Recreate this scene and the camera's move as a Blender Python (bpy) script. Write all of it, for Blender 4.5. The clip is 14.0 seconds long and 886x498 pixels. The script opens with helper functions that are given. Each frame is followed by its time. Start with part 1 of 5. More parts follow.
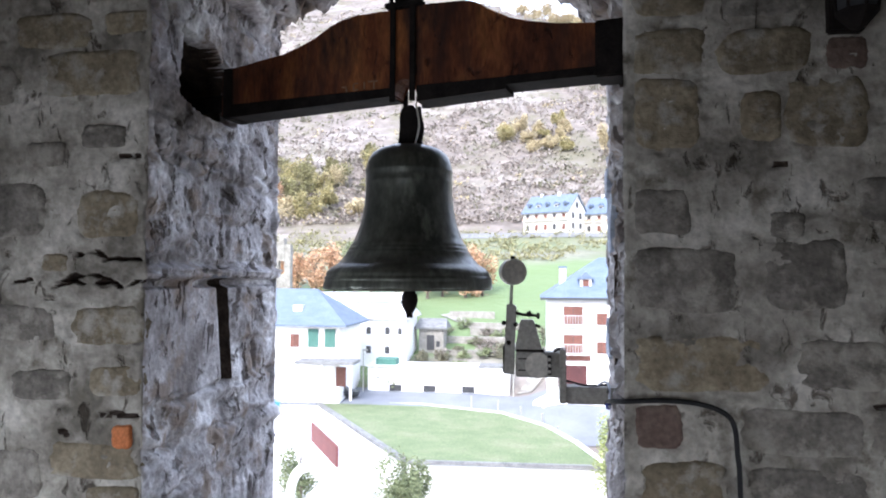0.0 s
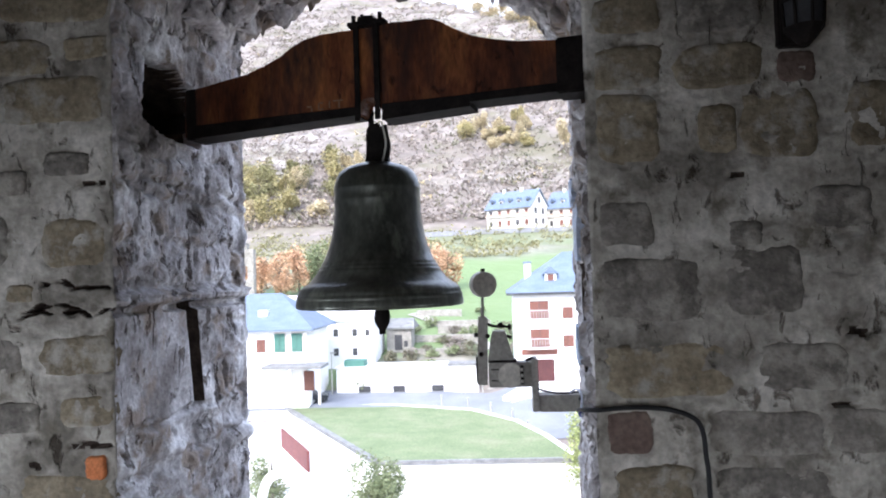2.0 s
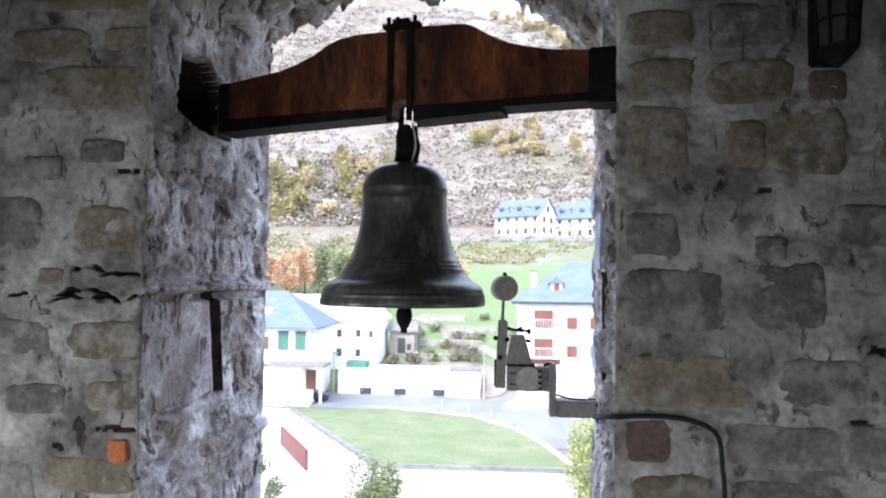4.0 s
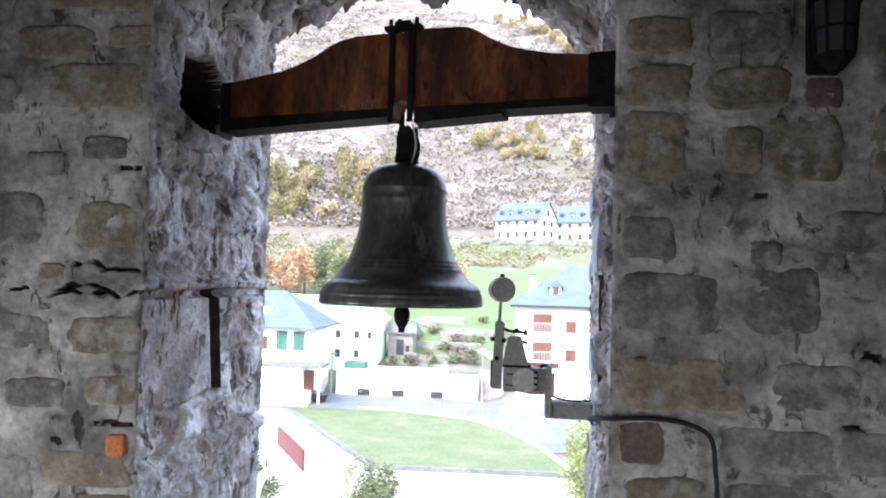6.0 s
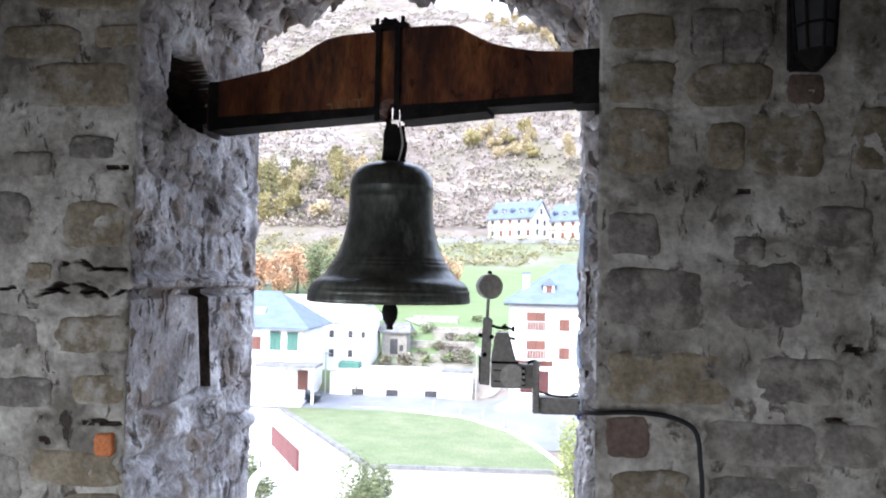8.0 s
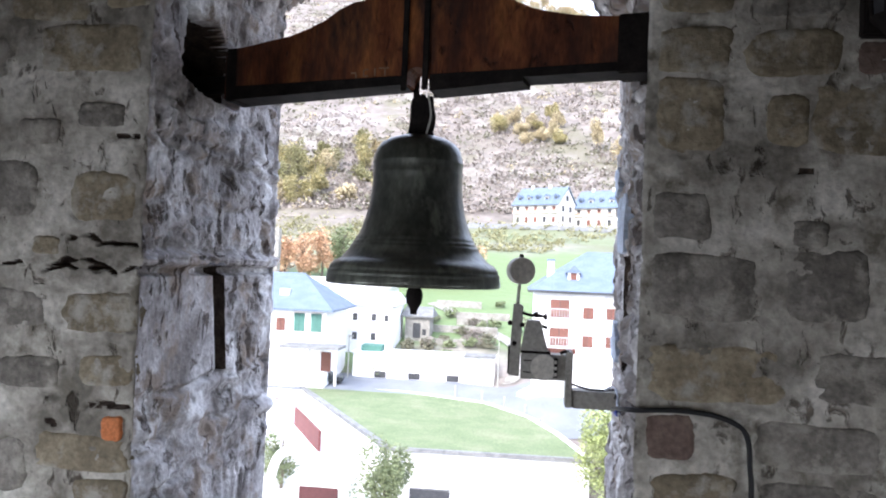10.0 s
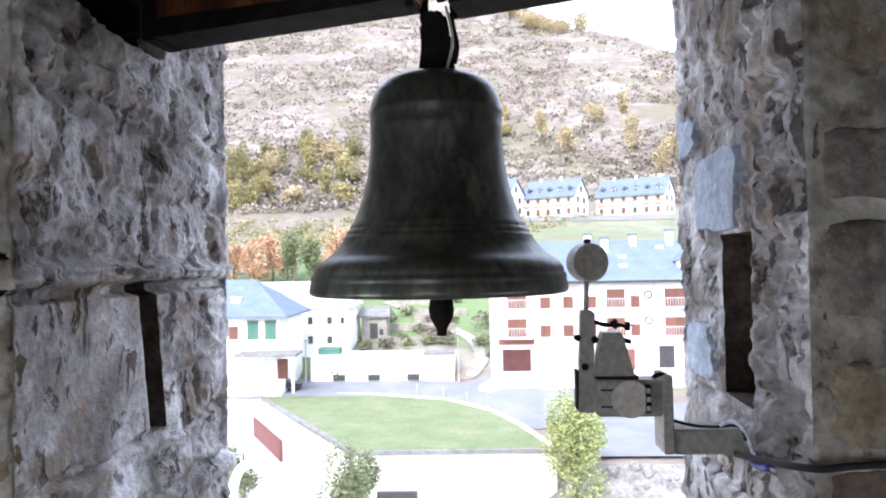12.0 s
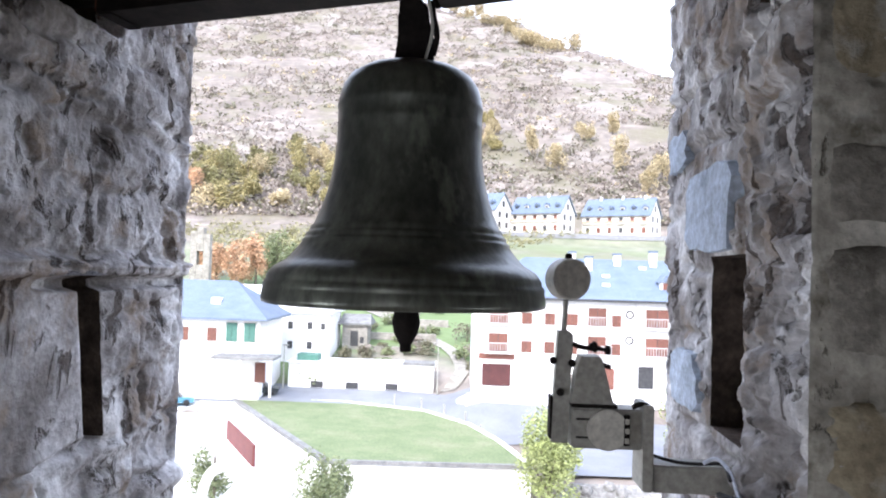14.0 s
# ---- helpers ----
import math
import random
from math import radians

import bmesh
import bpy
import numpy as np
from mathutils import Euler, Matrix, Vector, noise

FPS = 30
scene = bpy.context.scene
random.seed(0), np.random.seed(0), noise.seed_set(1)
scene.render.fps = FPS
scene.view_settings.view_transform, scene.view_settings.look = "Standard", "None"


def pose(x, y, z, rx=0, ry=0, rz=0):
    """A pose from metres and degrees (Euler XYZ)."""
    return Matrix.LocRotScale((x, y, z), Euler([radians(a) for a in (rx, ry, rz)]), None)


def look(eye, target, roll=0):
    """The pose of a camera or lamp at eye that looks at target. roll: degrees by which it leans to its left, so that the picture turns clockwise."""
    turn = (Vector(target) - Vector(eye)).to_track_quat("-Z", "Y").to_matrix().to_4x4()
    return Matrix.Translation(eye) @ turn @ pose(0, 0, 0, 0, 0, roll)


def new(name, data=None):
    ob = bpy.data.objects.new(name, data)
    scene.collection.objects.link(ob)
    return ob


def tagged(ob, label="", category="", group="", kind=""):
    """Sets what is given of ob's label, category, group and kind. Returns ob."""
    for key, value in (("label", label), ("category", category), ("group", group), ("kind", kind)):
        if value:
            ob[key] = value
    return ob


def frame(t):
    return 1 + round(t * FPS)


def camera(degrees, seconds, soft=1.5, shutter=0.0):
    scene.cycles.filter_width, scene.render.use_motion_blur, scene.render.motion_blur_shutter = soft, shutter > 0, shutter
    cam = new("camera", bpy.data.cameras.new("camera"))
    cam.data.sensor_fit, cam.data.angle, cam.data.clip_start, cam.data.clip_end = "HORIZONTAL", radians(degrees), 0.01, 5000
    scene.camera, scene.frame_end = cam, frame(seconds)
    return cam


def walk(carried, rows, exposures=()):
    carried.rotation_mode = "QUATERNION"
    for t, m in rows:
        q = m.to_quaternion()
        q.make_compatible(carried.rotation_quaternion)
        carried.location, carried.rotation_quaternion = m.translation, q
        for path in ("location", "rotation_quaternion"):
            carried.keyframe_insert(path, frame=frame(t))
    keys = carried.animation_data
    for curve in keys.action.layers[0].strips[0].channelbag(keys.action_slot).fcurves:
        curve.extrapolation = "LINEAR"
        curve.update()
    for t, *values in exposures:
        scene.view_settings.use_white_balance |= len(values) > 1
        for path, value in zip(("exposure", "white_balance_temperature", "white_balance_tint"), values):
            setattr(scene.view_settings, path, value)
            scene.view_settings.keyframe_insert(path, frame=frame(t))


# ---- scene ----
cam = camera(65.0, 14.0, soft=2.0)
PATH = [
    (0, (0.223, -0.073, 1.481), (-0.04, 1.908, 1.558), 0.3),
    (0.5, (0.192, -0.093, 1.499), (-0.078, 1.886, 1.605), 0.5),
    (1, (0.171, -0.154, 1.519), (-0.059, 1.83, 1.624), -0.3),
    (1.5, (0.235, -0.115, 1.557), (0.103, 1.876, 1.693), -2.5),
    (2, (0.207, -0.108, 1.543), (0.045, 1.884, 1.614), -1.8),
    (2.5, (0.174, -0.131, 1.537), (-0.036, 1.857, 1.614), -1.7),
    (3, (0.155, -0.139, 1.533), (-0.029, 1.851, 1.615), -0.3),
    (5.3, (0.141, -0.155, 1.528), (-0.041, 1.835, 1.618), 1.4),
    (5.5, (0.15, -0.158, 1.526), (-0.022, 1.832, 1.618), 1.3),
    (6, (0.151, -0.16, 1.524), (-0.03, 1.83, 1.616), 1.6),
    (6.5, (0.142, -0.159, 1.524), (-0.054, 1.829, 1.622), 1.6),
    (7, (0.149, -0.154, 1.52), (-0.03, 1.836, 1.608), 2.0),
    (7.5, (0.16, -0.157, 1.52), (-0.016, 1.833, 1.606), 1.8),
    (8, (0.175, -0.172, 1.517), (0.013, 1.82, 1.607), 1.2),
    (8.5, (0.162, -0.199, 1.511), (-0.021, 1.791, 1.584), 2.5),
    (9, (0.172, -0.216, 1.51), (-0.041, 1.772, 1.56), 2.2),
    (9.2, (0.168, -0.209, 1.512), (-0.059, 1.777, 1.559), 2.6),
    (11.3, (-0.035, 0.527, 1.498), (-0.226, 2.518, 1.54), 0.5),
    (11.5, (-0.09, 0.582, 1.502), (-0.209, 2.578, 1.543), -1.3),
    (12, (-0.152, 0.768, 1.505), (-0.243, 2.766, 1.542), -1.0),
    (12.5, (-0.14, 1.001, 1.498), (-0.182, 3.001, 1.522), -1.5),
    (13, (-0.149, 1.023, 1.496), (-0.165, 3.023, 1.536), -0.5),
    (13.5, (-0.14, 0.955, 1.493), (-0.17, 2.954, 1.481), 1.5),
    (14, (-0.121, 0.914, 1.502), (-0.17, 2.912, 1.571), 1.8),
]
walk(cam, [(t, look(eye, target, roll)) for t, eye, target, roll in PATH], exposures=((0.0, 1.62, 5850, 13), (3.2, 1.62, 5850, 13), (5.3, 1.78, 5850, 13), (9.2, 1.78, 5850, 13), (11.3, 1.62, 6050, 13), (14.0, 1.6, 6050, 13)))

# ---------------------------------------------------------------- world and light
world = bpy.data.worlds.new("overcast_sky")
scene.world = world
world.use_nodes = True
wn = world.node_tree
sky = wn.nodes.new("ShaderNodeTexSky")
sky.sky_type = "NISHITA"
sky.sun_disc = False
sky.sun_elevation, sky.sun_rotation = radians(38), radians(200)
sky.air_density, sky.dust_density = 1.0, 3.0
soften = wn.nodes.new("ShaderNodeMixRGB")
soften.inputs["Fac"].default_value = 0.55
soften.inputs["Color2"].default_value = (9.0, 9.5, 11.0, 1)
wn.links.new(sky.outputs["Color"], soften.inputs["Color1"])
wn.links.new(soften.outputs["Color"], wn.nodes["Background"].inputs["Color"])
wn.nodes["Background"].inputs["Strength"].default_value = 0.15

sun_data = bpy.data.lights.new("sun", "SUN")
sun_data.energy, sun_data.angle, sun_data.color = 1.5, radians(14), (1.0, 0.95, 0.87)
sun = new("sun", sun_data)
sun.matrix_world = look((-20, -60, 55), (0, 0, 0))

# added fill lamps at unseen low openings, in the wall behind and the two side walls; their heads are set low to shade
# the upper walls
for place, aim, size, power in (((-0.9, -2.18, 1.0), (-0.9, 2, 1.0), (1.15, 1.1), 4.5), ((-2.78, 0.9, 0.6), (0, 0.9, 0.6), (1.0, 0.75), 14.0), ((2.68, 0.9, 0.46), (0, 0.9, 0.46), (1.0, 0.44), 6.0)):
    lamp = bpy.data.lights.new("opening_fill", "AREA")
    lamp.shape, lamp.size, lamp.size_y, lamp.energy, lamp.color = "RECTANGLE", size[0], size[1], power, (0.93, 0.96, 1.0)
    new("opening_fill", lamp).matrix_world = look(place, aim)


# ---------------------------------------------------------------- materials
def material(name, colours, scale=6.0, detail_scale=60.0, rough=0.85, metal=0.0, bump=0.4, bump_size=0.01, vary=0.0, stretch=(1, 1, 1), spots=None, contrast=(0.3, 0.7), island=0.0, grain_range=(0.72, 1.22), pits=None):
    """A surface whose colour wanders between colours on a large and a small scale, with fine relief."""
    m = bpy.data.materials.new(name)
    m.use_nodes = True
    nt = m.node_tree
    bsdf = nt.nodes["Principled BSDF"]
    geo = nt.nodes.new("ShaderNodeNewGeometry")
    mapping = nt.nodes.new("ShaderNodeMapping")
    mapping.inputs["Scale"].default_value = stretch
    nt.links.new(geo.outputs["Position"], mapping.inputs["Vector"])

    def fbm(size, detail, rough_noise=0.6):
        n = nt.nodes.new("ShaderNodeTexNoise")
        n.inputs["Scale"].default_value, n.inputs["Detail"].default_value, n.inputs["Roughness"].default_value = size, detail, rough_noise
        nt.links.new(mapping.outputs["Vector"], n.inputs["Vector"])
        return n.outputs["Fac"]

    big, small = fbm(scale, 6), fbm(detail_scale, 4)
    ramp = nt.nodes.new("ShaderNodeValToRGB")
    ramp.color_ramp.elements[0].position, ramp.color_ramp.elements[1].position = contrast
    ramp.color_ramp.elements[0].color = (*colours[0], 1)
    ramp.color_ramp.elements[1].color = (*colours[-1], 1)
    for i, c in enumerate(colours[1:-1]):
        e = ramp.color_ramp.elements.new(contrast[0] + (contrast[1] - contrast[0]) * (i + 1) / (len(colours) - 1))
        e.color = (*c, 1)
    nt.links.new(big, ramp.inputs["Fac"])
    grain = nt.nodes.new("ShaderNodeMapRange")
    grain.inputs["From Min"].default_value, grain.inputs["From Max"].default_value = 0.3, 0.7
    grain.inputs["To Min"].default_value, grain.inputs["To Max"].default_value = grain_range
    nt.links.new(small, grain.inputs["Value"])
    mul = nt.nodes.new("ShaderNodeVectorMath")
    mul.operation = "SCALE"
    nt.links.new(ramp.outputs["Color"], mul.inputs[0])
    nt.links.new(grain.outputs["Result"], mul.inputs["Scale"])
    colour = mul.outputs["Vector"]
    if vary or island:
        source = nt.nodes.new("ShaderNodeObjectInfo").outputs["Random"] if vary else geo.outputs["Random Per Island"]
        r = nt.nodes.new("ShaderNodeMapRange")
        r.inputs["To Min"].default_value, r.inputs["To Max"].default_value = 1 - (vary or island), 1 + (vary or island)
        nt.links.new(source, r.inputs["Value"])
        m2 = nt.nodes.new("ShaderNodeVectorMath")
        m2.operation = "SCALE"
        nt.links.new(colour, m2.inputs[0])
        nt.links.new(r.outputs["Result"], m2.inputs["Scale"])
        colour = m2.outputs["Vector"]
    if spots:
        spot_scale, spot_colour, low, high = spots
        s = nt.nodes.new("ShaderNodeMapRange")
        s.inputs["From Min"].default_value, s.inputs["From Max"].default_value = low, high
        nt.links.new(fbm(spot_scale, 5, 0.65), s.inputs["Value"])
        mix = nt.nodes.new("ShaderNodeMixRGB")
        mix.inputs["Color2"].default_value = (*spot_colour, 1)
        nt.links.new(s.outputs["Result"], mix.inputs["Fac"])
        nt.links.new(colour, mix.inputs["Color1"])
        colour = mix.outputs["Color"]
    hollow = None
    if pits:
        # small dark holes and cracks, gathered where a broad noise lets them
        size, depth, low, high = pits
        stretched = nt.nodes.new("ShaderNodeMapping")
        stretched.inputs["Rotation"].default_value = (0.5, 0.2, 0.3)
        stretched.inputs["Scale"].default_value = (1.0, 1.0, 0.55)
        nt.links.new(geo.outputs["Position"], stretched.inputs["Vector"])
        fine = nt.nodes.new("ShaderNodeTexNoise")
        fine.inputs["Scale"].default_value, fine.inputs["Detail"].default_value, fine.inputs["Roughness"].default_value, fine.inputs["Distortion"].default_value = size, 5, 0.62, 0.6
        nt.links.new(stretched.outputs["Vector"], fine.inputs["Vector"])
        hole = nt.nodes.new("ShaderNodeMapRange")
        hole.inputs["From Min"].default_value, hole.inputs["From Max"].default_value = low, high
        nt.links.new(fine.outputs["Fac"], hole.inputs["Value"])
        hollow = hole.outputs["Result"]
        # the same mask multiplies the colour darker inside the hollows
        darken = nt.nodes.new("ShaderNodeMixRGB")
        darken.blend_type = "MULTIPLY"
        darken.inputs["Color2"].default_value = (0.34, 0.31, 0.29, 1)
        nt.links.new(hollow, darken.inputs["Fac"])
        nt.links.new(colour, darken.inputs["Color1"])
        colour = darken.outputs["Color"]
    nt.links.new(colour, bsdf.inputs["Base Color"])
    bsdf.inputs["Roughness"].default_value, bsdf.inputs["Metallic"].default_value = rough, metal
    if bump:
        b = nt.nodes.new("ShaderNodeBump")
        b.inputs["Strength"].default_value, b.inputs["Distance"].default_value = bump, bump_size
        add = nt.nodes.new("ShaderNodeMath")
        add.operation = "MULTIPLY_ADD"
        add.inputs[1].default_value = 0.5
        nt.links.new(small, add.inputs[0])
        nt.links.new(big, add.inputs[2])
        nt.links.new(add.outputs["Value"], b.inputs["Height"])
        nt.links.new(b.outputs["Normal"], bsdf.inputs["Normal"])
        if hollow:
            b2 = nt.nodes.new("ShaderNodeBump")
            b2.invert = True
            b2.inputs["Strength"].default_value, b2.inputs["Distance"].default_value = 0.8, depth
            nt.links.new(hollow, b2.inputs["Height"])
            nt.links.new(b.outputs["Normal"], b2.inputs["Normal"])
            nt.links.new(b2.outputs["Normal"], bsdf.inputs["Normal"])
    return m


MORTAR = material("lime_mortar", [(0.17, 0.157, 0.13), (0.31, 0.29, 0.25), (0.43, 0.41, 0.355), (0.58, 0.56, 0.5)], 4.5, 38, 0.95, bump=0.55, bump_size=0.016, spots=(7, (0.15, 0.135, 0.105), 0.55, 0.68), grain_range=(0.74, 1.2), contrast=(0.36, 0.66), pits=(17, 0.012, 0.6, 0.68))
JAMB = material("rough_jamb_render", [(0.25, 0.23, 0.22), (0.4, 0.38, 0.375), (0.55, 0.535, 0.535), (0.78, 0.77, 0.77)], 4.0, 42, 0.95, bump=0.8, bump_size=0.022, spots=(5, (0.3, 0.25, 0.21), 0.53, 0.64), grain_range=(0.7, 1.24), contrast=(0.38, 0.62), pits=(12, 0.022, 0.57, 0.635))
STONE = material("brown_sandstone", [(0.15, 0.125, 0.085), (0.23, 0.195, 0.135), (0.31, 0.27, 0.19)], 8, 45, 0.92, bump=0.7, bump_size=0.016, vary=0.2, spots=(11, (0.36, 0.34, 0.29), 0.52, 0.66), grain_range=(0.7, 1.24))
DARKSTONE = material("grey_stone", [(0.13, 0.12, 0.102), (0.2, 0.185, 0.16), (0.3, 0.28, 0.245)], 8, 45, 0.92, bump=0.7, bump_size=0.016, vary=0.2, spots=(11, (0.36, 0.34, 0.29), 0.5, 0.64), grain_range=(0.7, 1.24))
REDSTONE = material("red_brown_stone", [(0.1, 0.07, 0.055), (0.15, 0.105, 0.085), (0.2, 0.15, 0.12)], 9, 45, 0.92, bump=0.7, bump_size=0.014)
ORANGE = material("orange_brick", [(0.5, 0.16, 0.05), (0.62, 0.22, 0.08)], 20, 120, 0.9)
SLATE_LEDGE = material("slate_ledge", [(0.1, 0.1, 0.11), (0.26, 0.25, 0.26)], 14, 90, 0.85, bump=0.8, bump_size=0.02, stretch=(1, 1, 5))
PALE = material("pale_blue_limewash", [(0.36, 0.42, 0.5), (0.6, 0.68, 0.8)], 14, 60, 0.9, bump=0.6, bump_size=0.012)
# near-black brown: the shade inside holes, sockets and cracks, put into the colour
RECESS_SHADE = material("recess_shade", [(0.03, 0.024, 0.02), (0.1, 0.075, 0.06)], 20, 70, 0.9, bump=0.7, bump_size=0.01)
PLASTER_IN = material("tower_masonry", [(0.11, 0.104, 0.092), (0.21, 0.2, 0.18)], 3, 30, 0.95, bump=0.6, bump_size=0.03)
PLANK = material("floor_planks", [(0.12, 0.08, 0.05), (0.22, 0.15, 0.09)], 3, 40, 0.8, stretch=(1, 8, 1))
BRONZE = material("patinated_bronze", [(0.05, 0.055, 0.047), (0.1, 0.105, 0.086), (0.18, 0.19, 0.158)], 5, 40, 0.35, 0.45, 0.25, 0.006, stretch=(1, 1, 0.55), spots=(6, (0.28, 0.3, 0.24), 0.57, 0.74), grain_range=(0.72, 1.25))
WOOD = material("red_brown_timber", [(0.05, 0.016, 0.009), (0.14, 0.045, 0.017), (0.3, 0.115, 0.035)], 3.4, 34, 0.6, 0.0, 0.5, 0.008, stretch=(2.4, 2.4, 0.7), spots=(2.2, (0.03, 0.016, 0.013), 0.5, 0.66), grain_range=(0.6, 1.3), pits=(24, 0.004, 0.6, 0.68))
CARVED = material("bare_carved_wood", [(0.17, 0.1, 0.055), (0.24, 0.15, 0.085)], 30, 90, 0.8)
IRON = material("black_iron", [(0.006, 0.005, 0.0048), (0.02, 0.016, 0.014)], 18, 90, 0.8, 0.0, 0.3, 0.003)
GREYPAINT = material("grey_enamel", [(0.3, 0.29, 0.255), (0.37, 0.36, 0.32)], 8, 60, 0.5, 0.0, 0.1, 0.002)
GREYPALE = material("worn_steel", [(0.52, 0.5, 0.44), (0.62, 0.6, 0.53)], 9, 60, 0.5, 0.0, 0.1, 0.002)
RUBBER = material("black_rubber", [(0.005, 0.005, 0.0055), (0.01, 0.01, 0.011)], 30, 90, 0.7, bump=0.1, bump_size=0.001)
WIREWHITE = material("pale_wire", [(0.5, 0.55, 0.65), (0.7, 0.72, 0.78)], 30, 90, 0.5, bump=0.0)
WIREBLUE = material("blue_tape", [(0.03, 0.05, 0.25), (0.05, 0.08, 0.4)], 30, 90, 0.5, bump=0.0)
GLASS = material("dusty_glass", [(0.02, 0.02, 0.023), (0.05, 0.05, 0.052)], 8, 60, 0.35, bump=0.0)
WHITE = material("white_render", [(0.72, 0.71, 0.68), (0.8, 0.79, 0.76), (0.84, 0.83, 0.81)], 0.5, 4, 0.9, bump=0.2, bump_size=0.02, grain_range=(0.94, 1.05))
CREAM = material("cream_render", [(0.66, 0.62, 0.55), (0.78, 0.75, 0.69)], 0.4, 4, 0.9, bump=0.2, bump_size=0.02, grain_range=(0.94, 1.05))
RUIN = material("ruin_stone", [(0.2, 0.185, 0.16), (0.38, 0.36, 0.32)], 1.0, 6, 0.95, bump=0.8, bump_size=0.1)
SLATE = material("blue_slate", [(0.105, 0.142, 0.205), (0.152, 0.195, 0.265)], 0.6, 9, 0.55, bump=0.3, bump_size=0.03, stretch=(1, 1, 2.5))
SHUTTER = material("red_brown_shutter", [(0.13, 0.05, 0.036), (0.2, 0.085, 0.06)], 2, 20, 0.7, stretch=(1, 1, 8), vary=0.15)
MAROON = material("maroon_door", [(0.055, 0.014, 0.014), (0.085, 0.024, 0.022)], 1, 10, 0.7)
GREENSHUTTER = material("green_shutter", [(0.05, 0.14, 0.11), (0.08, 0.19, 0.15)], 2, 20, 0.7)
REDWALL = material("red_panel", [(0.125, 0.035, 0.032), (0.165, 0.05, 0.044)], 1, 10, 0.7)
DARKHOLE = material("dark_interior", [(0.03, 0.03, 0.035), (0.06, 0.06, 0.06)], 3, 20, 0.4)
RAIL = material("balcony_rail", [(0.45, 0.43, 0.42), (0.6, 0.58, 0.56)], 3, 20, 0.6)
ASPHALT = material("pale_asphalt", [(0.16, 0.17, 0.19), (0.22, 0.23, 0.255)], 0.3, 6, 0.9, bump=0.2, bump_size=0.01, grain_range=(0.94, 1.05))
CONCRETE = material("pale_concrete", [(0.6, 0.59, 0.57), (0.75, 0.74, 0.72)], 0.6, 6, 0.9, bump=0.2, bump_size=0.02, grain_range=(0.94, 1.05))
COPING = material("stone_coping", [(0.13, 0.13, 0.13), (0.24, 0.24, 0.23)], 1.5, 12, 0.9, bump=0.4, bump_size=0.02)
LAWN = material("mown_lawn", [(0.12, 0.155, 0.07), (0.15, 0.185, 0.09), (0.195, 0.21, 0.12)], 0.35, 6, 0.95, bump=0.6, bump_size=0.05)
RUBBLE = material("rubble_bank", [(0.14, 0.135, 0.13), (0.25, 0.245, 0.235), (0.36, 0.35, 0.34)], 1.2, 5, 0.95, bump=1.0, bump_size=0.3)
BARK = material("bark", [(0.1, 0.08, 0.06), (0.2, 0.17, 0.13)], 4, 30, 0.95, bump=0.6, bump_size=0.03)


def leaves(name, dark, light, island=0.35):
    return material(name, [dark, light], 0.8, 3, 0.75, bump=0.0, island=island)


LEAF_YELLOWGREEN = leaves("yellow_green_leaves", (0.23, 0.27, 0.09), (0.38, 0.42, 0.18))
LEAF_GREEN = leaves("grey_green_leaves", (0.12, 0.15, 0.07), (0.24, 0.27, 0.14))
LEAF_ORANGE = leaves("orange_leaves", (0.46, 0.27, 0.15), (0.62, 0.42, 0.27))
LEAF_OLIVE = leaves("olive_leaves", (0.27, 0.24, 0.1), (0.46, 0.4, 0.2))
LEAF_DEEPOLIVE = leaves("deep_olive_leaves", (0.17, 0.165, 0.075), (0.31, 0.285, 0.14))
LEAF_YELLOW = leaves("yellow_leaves", (0.4, 0.33, 0.19), (0.55, 0.47, 0.3))
LEAF_SCRUB = leaves("brown_scrub", (0.22, 0.185, 0.158), (0.32, 0.28, 0.245), 0.2)
LEAF_SCRUBGREEN = leaves("dark_scrub", (0.115, 0.112, 0.072), (0.2, 0.188, 0.125), 0.25)


